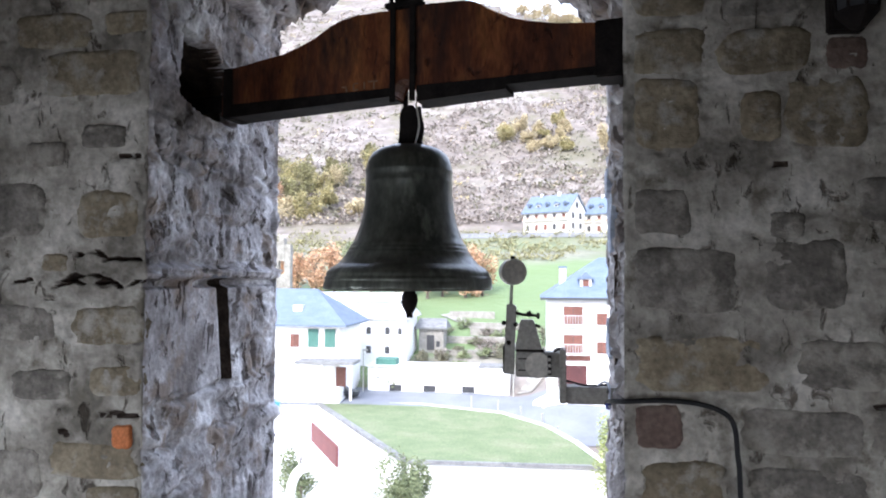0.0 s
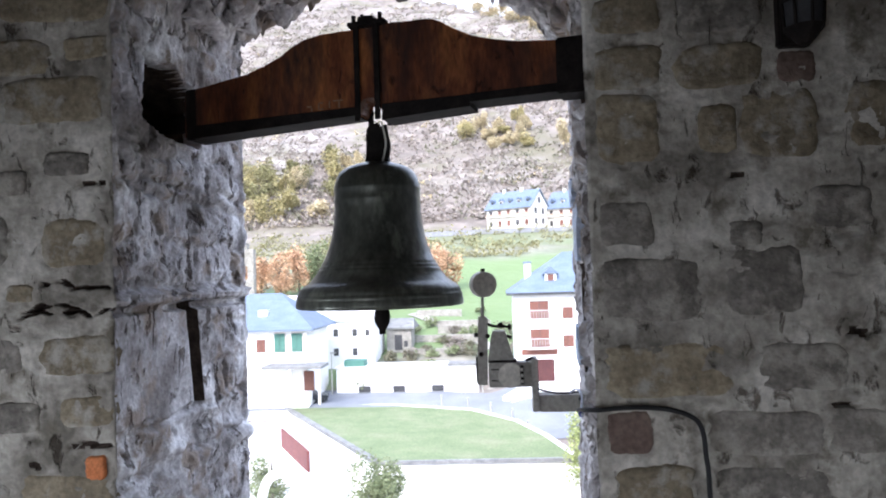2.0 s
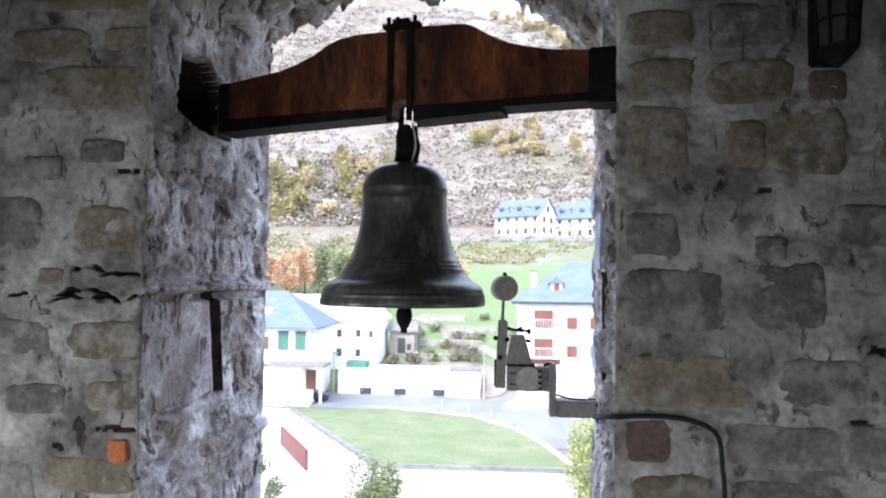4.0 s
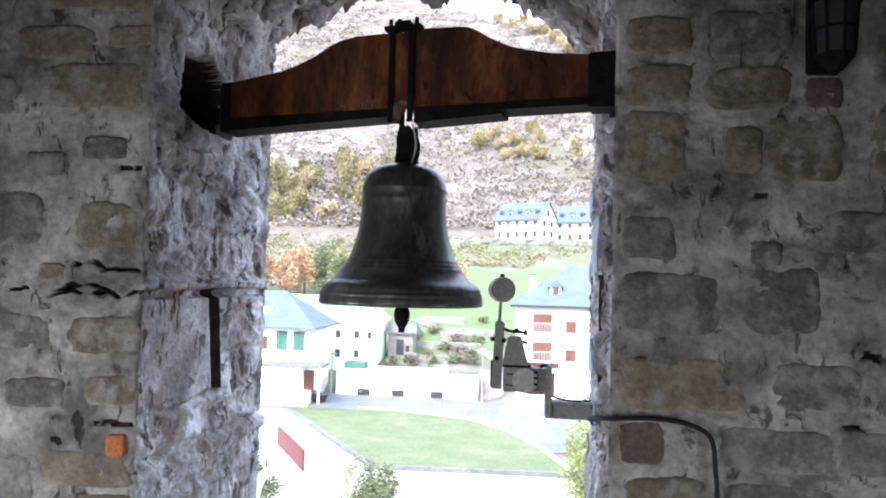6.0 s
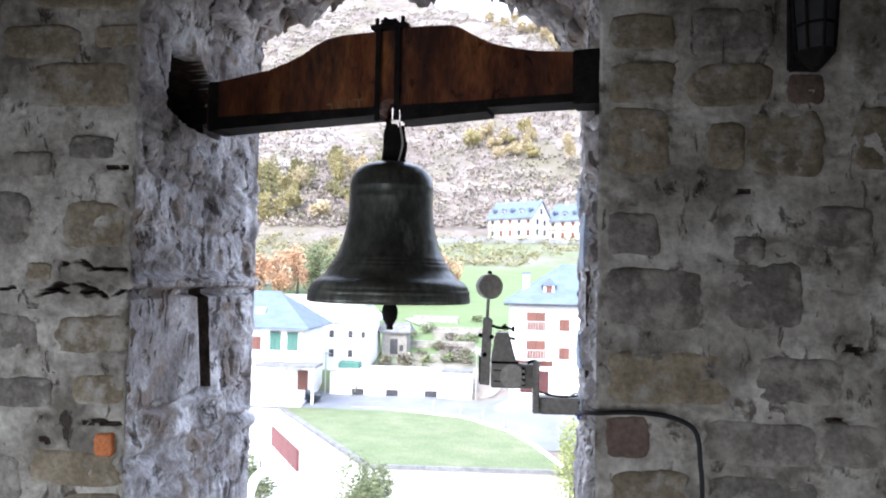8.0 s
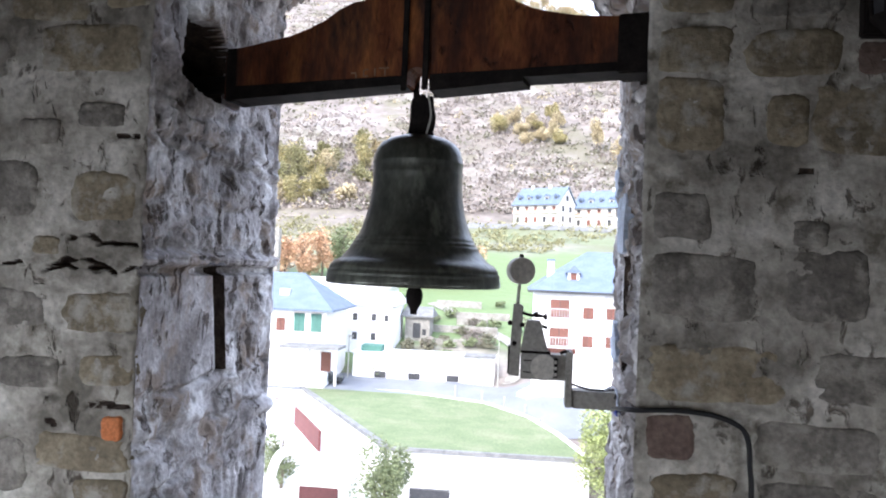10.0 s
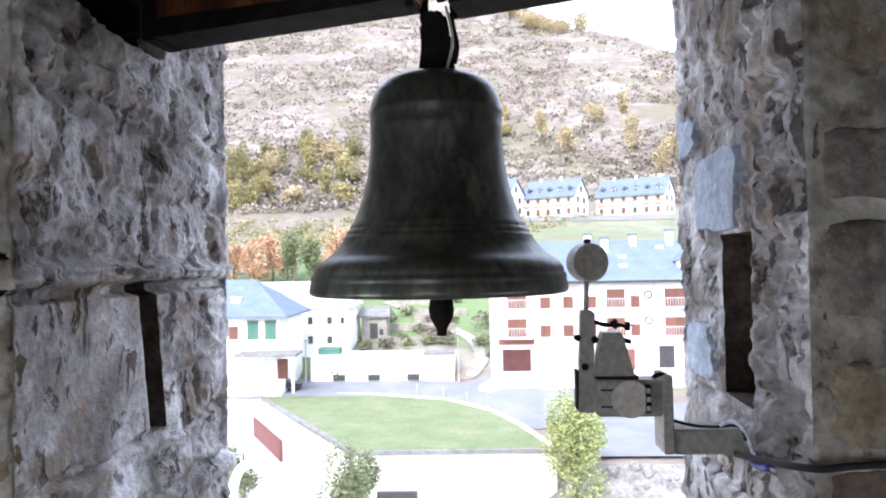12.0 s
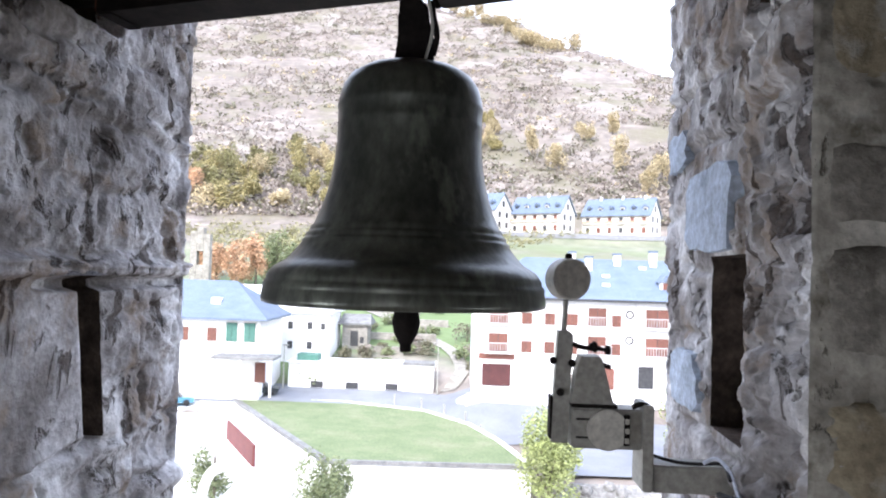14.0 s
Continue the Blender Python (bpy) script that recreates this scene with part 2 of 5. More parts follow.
def hillside_material():
    m = material("hillside", [(0.145, 0.12, 0.1), (0.205, 0.175, 0.15), (0.3, 0.272, 0.245)], 0.02, 0.22, 0.95, bump=0.8, bump_size=1.2, spots=(0.035, (0.155, 0.14, 0.095), 0.5, 0.64), grain_range=(0.62, 1.3))
    nt = m.node_tree
    bsdf = nt.nodes["Principled BSDF"]
    old = bsdf.inputs["Base Color"].links[0].from_socket
    geo = nt.nodes.new("ShaderNodeNewGeometry")
    xyz = nt.nodes.new("ShaderNodeSeparateXYZ")
    nt.links.new(geo.outputs["Position"], xyz.inputs["Vector"])
    wob = nt.nodes.new("ShaderNodeTexNoise")
    wob.inputs["Scale"].default_value, wob.inputs["Detail"].default_value = 0.08, 4
    nt.links.new(geo.outputs["Position"], wob.inputs["Vector"])
    edge = nt.nodes.new("ShaderNodeMath")
    edge.operation = "MULTIPLY_ADD"
    edge.inputs[1].default_value = 26
    nt.links.new(wob.outputs["Fac"], edge.inputs[0])
    west = nt.nodes.new("ShaderNodeMath")      # the meadow ends sooner towards the west
    west.operation = "MULTIPLY_ADD"
    west.inputs[1].default_value, west.inputs[2].default_value = -0.7, -10.0
    nt.links.new(xyz.outputs["X"], west.inputs[0])
    sooner = nt.nodes.new("ShaderNodeMath")
    sooner.operation = "MAXIMUM"
    sooner.inputs[1].default_value = 0.0
    nt.links.new(west.outputs["Value"], sooner.inputs[0])
    reach = nt.nodes.new("ShaderNodeMath")
    reach.operation = "ADD"
    nt.links.new(xyz.outputs["Y"], reach.inputs[0])
    nt.links.new(sooner.outputs["Value"], reach.inputs[1])
    nt.links.new(reach.outputs["Value"], edge.inputs[2])
    meadow = nt.nodes.new("ShaderNodeValToRGB")
    cr = meadow.color_ramp
    cr.elements[0].position, cr.elements[0].color = 0.0, (0, 0, 0, 1)
    cr.elements[1].position, cr.elements[1].color = 1.0, (0, 0, 0, 1)
    for p, v in ((0.10, 0), (0.105, 1), (0.160, 1), (0.166, 0.5), (0.173, 0.25), (0.177, 0.7), (0.186, 0.35), (0.191, 0.6), (0.2, 0.25), (0.212, 0)):
        cr.elements.new(p).color = (v, v, v, 1)
    div = nt.nodes.new("ShaderNodeMath")
    div.operation = "DIVIDE"
    div.inputs[1].default_value = 1000
    nt.links.new(edge.outputs["Value"], div.inputs[0])
    nt.links.new(div.outputs["Value"], meadow.inputs["Fac"])
    grass = nt.nodes.new("ShaderNodeValToRGB")
    grass.color_ramp.elements[0].color, grass.color_ramp.elements[1].color = (0.115, 0.17, 0.065, 1), (0.165, 0.215, 0.1, 1)
    nt.links.new(wob.outputs["Fac"], grass.inputs["Fac"])
    mix = nt.nodes.new("ShaderNodeMixRGB")
    nt.links.new(meadow.outputs["Color"], mix.inputs["Fac"])
    nt.links.new(old, mix.inputs["Color1"])
    nt.links.new(grass.outputs["Color"], mix.inputs["Color2"])
    nt.links.new(mix.outputs["Color"], bsdf.inputs["Base Color"])
    return m


HILLSIDE = hillside_material()
for dull, level in ((IRON, 0.12), (WOOD, 0.2), (MORTAR, 0.2), (JAMB, 0.2), (STONE, 0.2), (DARKSTONE, 0.2), (RECESS_SHADE, 0.1)):
    dull.node_tree.nodes["Principled BSDF"].inputs["Specular IOR Level"].default_value = level


# ---------------------------------------------------------------- mesh helpers
def part(name, bm, mat, parent=None, label="", smooth=False):
    me = bpy.data.meshes.new(name)
    bmesh.ops.recalc_face_normals(bm, faces=bm.faces)
    bm.to_mesh(me)
    bm.free()
    for m in mat if isinstance(mat, (list, tuple)) else [mat]:
        me.materials.append(m)
    if smooth:
        me.polygons.foreach_set("use_smooth", [True] * len(me.polygons))
    ob = new(name, me)
    if parent:
        ob.parent = parent
    if label:
        tagged(ob, label)
    return ob


def thing(name, m, label, category, group="", kind=""):
    ob = new(name)
    ob.empty_display_size = 0.1
    ob.matrix_world = m
    return tagged(ob, label, category, group, kind)


def box(x0, x1, y0, y1, z0, z1, bevel=0.0, bm=None):
    own = bm or bmesh.new()
    made = bmesh.ops.create_cube(own, size=1.0, matrix=Matrix.LocRotScale(((x0 + x1) / 2, (y0 + y1) / 2, (z0 + z1) / 2), None, (abs(x1 - x0), abs(y1 - y0), abs(z1 - z0))))
    if bevel:
        edges = {e for v in made["verts"] for e in v.link_edges}
        bmesh.ops.bevel(own, geom=list(edges), offset=bevel, segments=2, affect="EDGES")
    return own


def lathe(profile, n=48, bm=None, at=(0, 0, 0)):
    """Turns a profile of (radius, height) round the upright axis."""
    bm = bm or bmesh.new()
    rings = []
    for r, z in profile:
        if r < 1e-5:
            rings.append([bm.verts.new((at[0], at[1], at[2] + z))])
        else:
            rings.append([bm.verts.new((at[0] + r * math.cos(2 * math.pi * i / n), at[1] + r * math.sin(2 * math.pi * i / n), at[2] + z)) for i in range(n)])
    for a, b in zip(rings, rings[1:]):
        for i in range(n):
            j = (i + 1) % n
            if len(a) == 1 and len(b) > 1:
                bm.faces.new((a[0], b[j], b[i]))
            elif len(b) == 1 and len(a) > 1:
                bm.faces.new((a[i], a[j], b[0]))
            elif len(a) > 1:
                bm.faces.new((a[i], a[j], b[j], b[i]))
    return bm


def tube(points, r, n=8, bm=None):
    bm = bm or bmesh.new()
    pts = [Vector(p) for p in points]
    radii = r if isinstance(r, (list, tuple)) else [r] * len(pts)
    rings = []
    for i, p in enumerate(pts):
        d = (pts[min(i + 1, len(pts) - 1)] - pts[max(i - 1, 0)]).normalized()
        side = d.cross(Vector((0.13, 0.31, 0.94))).normalized()
        up = side.cross(d)
        rings.append([bm.verts.new(p + radii[i] * (math.cos(2 * math.pi * k / n) * side + math.sin(2 * math.pi * k / n) * up)) for k in range(n)])
    for a, b in zip(rings, rings[1:]):
        for k in range(n):
            bm.faces.new((a[k], a[(k + 1) % n], b[(k + 1) % n], b[k]))
    bm.faces.new(rings[0])
    bm.faces.new(rings[-1])
    return bm


def spline(points, steps=6):
    """Points on a smooth line through the given ones."""
    p = [Vector(points[0]), *[Vector(q) for q in points], Vector(points[-1])]
    out = []
    for i in range(1, len(p) - 2):
        a, b, c, d = p[i - 1:i + 3]
        for s in range(steps):
            t = s / steps
            out.append(0.5 * (2 * b + (c - a) * t + (2 * a - 5 * b + 4 * c - d) * t * t + (3 * b - a - 3 * c + d) * t ** 3))
    return out + [p[-1]]


def slab(outline, z0, z1, bm=None):
    """An upright prism over a flat outline."""
    bm = bm or bmesh.new()
    low = [bm.verts.new((x, y, z0)) for x, y in outline]
    high = [bm.verts.new((x, y, z1)) for x, y in outline]
    bm.faces.new(low)
    bm.faces.new(high)
    for i in range(len(low)):
        j = (i + 1) % len(low)
        bm.faces.new((low[i], low[j], high[j], high[i]))
    return bm


def plate(outline, y0, y1, bm=None):
    """A prism whose outline lies in x and z, from y0 to y1."""
    bm = bm or bmesh.new()
    a = [bm.verts.new((x, y0, z)) for x, z in outline]
    b = [bm.verts.new((x, y1, z)) for x, z in outline]
    bm.faces.new(a)
    bm.faces.new(b)
    for i in range(len(a)):
        j = (i + 1) % len(a)
        bm.faces.new((a[i], a[j], b[j], b[i]))
    return bm


def ramp(v, a, b):
    t = min(1.0, max(0.0, (v - a) / (b - a)))
    return t * t * (3 - 2 * t)


def inside(v, a, b, soft):
    return ramp(v, a - soft, a + soft) * (1 - ramp(v, b - soft, b + soft))


# ---------------------------------------------------------------- the tower's belfry: structure
INNER, OUTER = 2.155, 3.2            # the two faces of the belfry's wall
LEFT_IN, LEFT_OUT = -1.10, -1.035    # the opening's jambs
RIGHT_IN, RIGHT_OUT = 0.497, 0.56
TOP = 3.7


def masonry(u, z, seed):
    """How far a spot lies inside its block (0 in the joint, 1 on the stone), and that block's own lift."""
    p = Vector((u * 4.0, z * 4.0, seed))
    u += 0.06 * noise.noise(p) + 0.02 * noise.noise(p * 3.3)
    z += 0.05 * noise.noise(p + Vector((9, 4, 2))) + 0.018 * noise.noise(p * 3.7)
    course = z / 0.17
    row = math.floor(course)
    shift = noise.cell(Vector((row + 0.5, seed + 3.5, 0.5)))
    across = u / (0.30 + 0.1 * shift) + shift * 3.0
    col = math.floor(across)
    edge = min((across - col) * 0.3, (1 - across + col) * 0.3, (course - row) * 0.17, (1 - course + row) * 0.17)
    return ramp(edge, 0.0, 0.022), noise.cell(Vector((col + 0.5, row + 0.5, seed + 0.5)))


def relief(x, y, z, chunk):
    """Weathered rubble masonry: blocks under smeared mortar, pits and flakes."""
    p = Vector((x, y, z))
    body, lift = masonry(y + x, z, 5.0)
    d = chunk * (0.75 * body + 0.5 * lift * body - 0.4)
    d += chunk * 0.38 * noise.fractal(p * 5.0, 1.0, 2.0, 4)
    d += chunk * 0.12 * noise.fractal(p * 22.0, 0.9, 2.1, 3)
    for turn, size, share in ((3.0, 6.0, 0.5), (11.0, 12.0, 0.3)):
        flake = noise.noise(Vector((x * size, y * size, z * size * 1.3 + turn)) + Vector((2, 5, 1)) * 0.5 * noise.noise(p * size * 1.3))
        d += chunk * share * (ramp(flake, 0.02, 0.06) - 0.5)       # layers broken off with a sharp edge
    d -= chunk * 1.1 * ramp(noise.fractal(Vector((x * 13, y * 13 + z * 4, z * 10)) + Vector((7, 3, 1)), 0.9, 2.0, 3), 0.5, 0.72)
    return d


def face_relief(x, y, z):
    """Mortar trowelled over the inner face, with a few hollows."""
    p = Vector((x, y, z))
    d = 0.006 * noise.fractal(p * 4.5, 1.0, 2.0, 4) + 0.003 * noise.fractal(p * 22.0, 0.8, 2.0, 3)
    return d - 0.012 * ramp(noise.fractal(Vector((x * 9, y, z * 14)) + Vector((3, 8, 1)), 0.9, 2.0, 3), 0.5, 0.8)


def pier(name, corners, steps, slots, kinds, mats, lean=0.0):
    """A rough upright pier: a ring of points pushed in and out, level by level."""
    ring, flags = [], []
    n = len(corners)
    for i in range(n):
        a, b = Vector(corners[i]), Vector(corners[(i + 1) % n])
        count = max(1, round((b - a).length / steps[i]))
        for k in range(count):
            ring.append((a + (b - a) * k / count, Vector(((b - a).y, -(b - a).x)).normalized()))
            flags.append(i)
    m = len(ring)
    levels = [0.009 * k for k in range(int(TOP / 0.009) + 1)]
    levels = sorted([z for z in levels if 0.55 < z < 2.9 and not 1.41 < z < 1.55] + [1.41 + 0.0035 * k for k in range(41)])
    levels = [0.0, 0.3] + levels + [3.3, TOP]
    bm = bmesh.new()
    rows = []
    deep = set()
    for z in levels:
        row = []
        for k, (p, nrm) in enumerate(ring):
            before, after = ring[k - 1][1], ring[(k + 1) % m][1]
            normal = (nrm + before + 0.5 * (ring[k - 2][1] + after)).normalized()
            i = flags[k]
            d = 0.0
            if kinds[i] == "face":
                d = face_relief(p.x, p.y, z) + face_cracks(p.x, z)
            elif kinds[i] == "jamb":
                d = slots(p.x, p.y, z)
            shear = lean * min(0.45, max(0.0, 1.465 - z)) * inside(p.y, 2.4, 2.95, 0.2) if kinds[i] == "jamb" else 0.0
            v = bm.verts.new((p.x + normal.x * d, p.y + normal.y * d + shear, z))
            row.append(v)
            # deep points get the painted recess shade, by depth alone
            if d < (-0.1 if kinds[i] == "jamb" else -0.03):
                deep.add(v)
        rows.append(row)
    for a, b in zip(rows, rows[1:]):
        for k in range(m):
            f = bm.faces.new((a[k], a[(k + 1) % m], b[(k + 1) % m], b[k]))
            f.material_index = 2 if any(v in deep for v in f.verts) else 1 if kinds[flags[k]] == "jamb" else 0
            f.smooth = True
    bm.faces.new(rows[0])
    bm.faces.new(rows[-1])
    return tagged(part(name, bm, mats), kind="structure")


def bed_joint(y, z, height, seed):
    """A ragged level joint between two courses."""
    return -0.022 * (1 - ramp(abs(z - height - 0.035 * noise.noise(Vector((y * 4, seed, 1)))), 0.006, 0.02)) * ramp(noise.noise(Vector((y * 3, seed, 7))), -0.3, 0.1)


def left_slots(x, y, z):
    slab = inside(y, 2.16, 2.62, 0.03) * inside(z, 1.05, 1.45, 0.02)
    chase = inside(y, 2.63, 2.708, 0.004) * inside(z, 1.035, 1.465, 0.005)      # upright chase beside the dressed slab
    socket = inside(y, 2.37, 2.76, 0.015) * inside(z, 2.12 + 0.35 * max(0.0, 2.5 - y), 2.395 - 0.6 * max(0.0, y - 2.58), 0.015)        # socket of the yoke
    calm = max(inside(y, 2.6, 2.74, 0.03) * inside(z, 1.02, 1.48, 0.03), socket)
    d = relief(x, y, z, 0.017) * (1 - 0.85 * slab) * (1 - 0.9 * calm) - 0.004 * slab - 0.12 * chase - 0.5 * socket
    d += 0.03 * inside(z, 1.468, 1.51, 0.012) * (0.7 + 0.6 * noise.noise(Vector((y * 9, z * 60, 3))))
    d += -0.04 * inside(z, 1.432, 1.463, 0.008) * ramp(noise.noise(Vector((y * 6, 2, 7))), -0.4, 0.1)
    d += -0.05 * inside(y, 2.93, 2.96, 0.012) * inside(z, 1.06, 1.17, 0.02)
    d += 0.05 * inside(z, 0.78, 1.02, 0.03) * noise.noise(Vector((y * 7, z * 9, 8)))
    for k, height in enumerate((0.86, 1.02, 1.93)):
        d += bed_joint(y, z, height, k)
    return d


def right_slots(x, y, z):
    rough = 0.015 + 0.014 * (1 - ramp(y, 2.35, 2.55))
    ragged = 0.007 * noise.noise(Vector((y * 3, z * 8, 6)))
    chase = inside(y, 2.49, 2.715, 0.004) * inside(z, 1.14, 1.56, 0.005)
    socket = inside(y, 2.12, 2.42, 0.02) * inside(z, 2.10, 2.36, 0.02)
    calm = max(inside(y, 2.46, 2.745, 0.03) * inside(z, 1.12, 1.58, 0.03), socket)
    d = relief(x, y, z, rough) * (1 - 0.85 * calm) - 0.32 * chase - 0.4 * socket
    d += -0.05 * inside(y, 2.16, 2.30, 0.03) * inside(z + ragged * 3, 1.60, 1.67, 0.02)
    d += -0.045 * inside(y, 2.2, 2.33, 0.03) * inside(z + ragged * 3, 1.10, 1.22, 0.03)
    for k, height in enumerate((0.9, 1.1, 1.87, 2.05)):
        d += bed_joint(y, z, height, k + 20)
    return d


CRACKS = [(-1.36, -1.25, 1.534), (-1.25, -1.12, 1.522), (-1.44, -1.32, 1.436), (-1.42, -1.23, 1.455), (-1.28, -1.19, 1.437), (-1.587, -1.515, 1.447), (-1.157, -1.07, 1.441), (-1.267, -1.113, 0.992), (0.942, 0.977, 1.819), (1.201, 1.285, 1.089), (1.282, 1.336, 1.315), (-1.41, -1.374, 0.927), (-1.511, -1.463, 1.112), (-1.22, -1.13, 1.88)]


def face_cracks(x, z):
    d = 0.0
    for x0, x1, height in CRACKS:
        mid = height + 0.02 * noise.noise(Vector((x * 9, height, 0))) + 0.012 * noise.noise(Vector((x * 32, height, 5))) + 0.012 * math.sin((x - x0) / (x1 - x0) * 3.1)
        gape = 0.002 + 0.006 * noise.noise(Vector((x * 25, height, 9)))
        d -= 0.06 * inside(x, x0, x1, 0.01) * inside(z, mid - gape, mid + gape + 0.003, 0.004)
    return d


wall_left = pier("wall_left", [(-2.5, INNER), (LEFT_IN, INNER), (LEFT_OUT, OUTER), (-2.5, OUTER)], [0.0085, 0.009, 0.2, 0.3], left_slots, ["face", "jamb", "plain", "plain"], [MORTAR, JAMB, RECESS_SHADE], 0.16)
wall_right = pier("wall_right", [(RIGHT_OUT, OUTER), (RIGHT_IN, INNER), (2.4, INNER), (2.4, OUTER)], [0.009, 0.014, 0.3, 0.2], right_slots, ["jamb", "face", "plain", "plain"], [MORTAR, JAMB, RECESS_SHADE])


def arch_height(x):
    """The underside of the ragged arch, from springing to crown."""
    t = (x + 0.25) / 0.82
    return 2.51 + 0.41 * math.sqrt(max(0.0, 1 - min(1.0, abs(t)) ** 2.2))


def arch():
    bm = bmesh.new()
    xs = [LEFT_IN - 0.14 + 0.016 * i for i in range(int((RIGHT_OUT - LEFT_IN + 0.22) / 0.016) + 1)]
    ys = [INNER - 0.0 + (OUTER - INNER) * j / 60 for j in range(61)]
    under = []
    for y in ys:
        row = []
        for x in xs:
            lift = 0.12 * (OUTER - y) / (OUTER - INNER)
            z = arch_height(x) + lift - 1.3 * relief(x, y, 2.7, 0.05) - 0.07 * noise.noise(Vector((x * 4.5, y * 3, 1)))
            z -= 0.10 * inside(x, -1.02, -0.78, 0.05) * inside(y, 2.5, 2.8, 0.08) * 0.6
            row.append(bm.verts.new((x, y, z)))
        under.append(row)
    for a, b in zip(under, under[1:]):
        for i in range(len(xs) - 1):
            f = bm.faces.new((a[i], a[i + 1], b[i + 1], b[i]))
            f.smooth = True
    top = [[bm.verts.new((x, y, TOP)) for x in (xs[0], xs[-1])] for y in (ys[0], ys[-1])]
    bm.faces.new((top[0][0], top[0][1], top[1][1], top[1][0]))
    bm.faces.new([*under[0], top[0][1], top[0][0]])
    bm.faces.new([*under[-1], top[1][1], top[1][0]])
    bm.faces.new([r[0] for r in under] + [top[1][0], top[0][0]])
    bm.faces.new([r[-1] for r in under] + [top[1][1], top[0][1]])
    return tagged(part("wall_arch", bm, JAMB), kind="structure")


wall_arch = arch()


def arch_rock(x, y, z, size, seed):
    """A rough stone that hangs from the arch's ragged underside."""
    bm = bmesh.new()
    bmesh.ops.create_icosphere(bm, subdivisions=3, radius=1.0)
    for v in bm.verts:
        n = v.co.normalized()
        d = 1 + 0.35 * noise.fractal(n * 1.3 + Vector((seed, 0, 0)), 1.0, 2.0, 4)
        q = Vector([max(-0.72, min(0.72, c)) for c in n]) * d
        v.co = Vector((x + q.x * size, y + q.y * size * 1.5, z + q.z * size * 0.7))
    return part("stone", bm, JAMB, wall_arch, smooth=True)


for k, (x, y, size) in enumerate(((-1.05, 2.75, 0.13), (-0.98, 3.05, 0.10), (-0.86, 2.72, 0.12), (-0.80, 3.08, 0.09), (-0.66, 3.08, 0.08), (-0.52, 3.08, 0.07), (-0.36, 3.1, 0.06), (0.24, 3.1, 0.06), (0.36, 3.08, 0.08), (0.47, 3.05, 0.09), (0.55, 3.0, 0.11), (0.0, 3.1, 0.05))):
    arch_rock(x, y, arch_height(x) + 0.04 + 0.12 * (OUTER - y), size, k * 3.7)

tagged(part("wall_sill", box(LEFT_IN - 0.05, RIGHT_OUT + 0.05, INNER, OUTER, 0, 0.15, 0.02), JAMB), kind="structure")
tagged(part("floor", box(-2.5, 2.4, -1.9, INNER, -0.2, 0.0), PLANK), kind="structure")
tagged(part("ceiling", box(-2.5, 2.4, -1.9, OUTER, TOP, TOP + 0.25), PLANK), kind="structure")
# the side openings are unseen, added for the fill lamps; low heads cut their light
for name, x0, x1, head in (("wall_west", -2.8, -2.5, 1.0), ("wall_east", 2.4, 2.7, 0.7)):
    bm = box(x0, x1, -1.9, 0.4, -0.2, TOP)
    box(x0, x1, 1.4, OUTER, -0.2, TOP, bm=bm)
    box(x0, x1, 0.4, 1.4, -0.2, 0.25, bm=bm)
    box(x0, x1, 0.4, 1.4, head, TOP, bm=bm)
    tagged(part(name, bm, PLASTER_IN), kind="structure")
tagged(part("tower_shaft", box(-2.8, 2.7, -2.2, OUTER, -18.0, -0.2), PLASTER_IN), kind="structure")
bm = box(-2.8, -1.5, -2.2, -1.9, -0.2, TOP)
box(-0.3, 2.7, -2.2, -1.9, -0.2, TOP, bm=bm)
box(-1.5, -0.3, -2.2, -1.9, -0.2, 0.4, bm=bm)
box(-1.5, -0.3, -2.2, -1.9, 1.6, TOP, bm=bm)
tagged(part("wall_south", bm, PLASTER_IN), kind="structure")


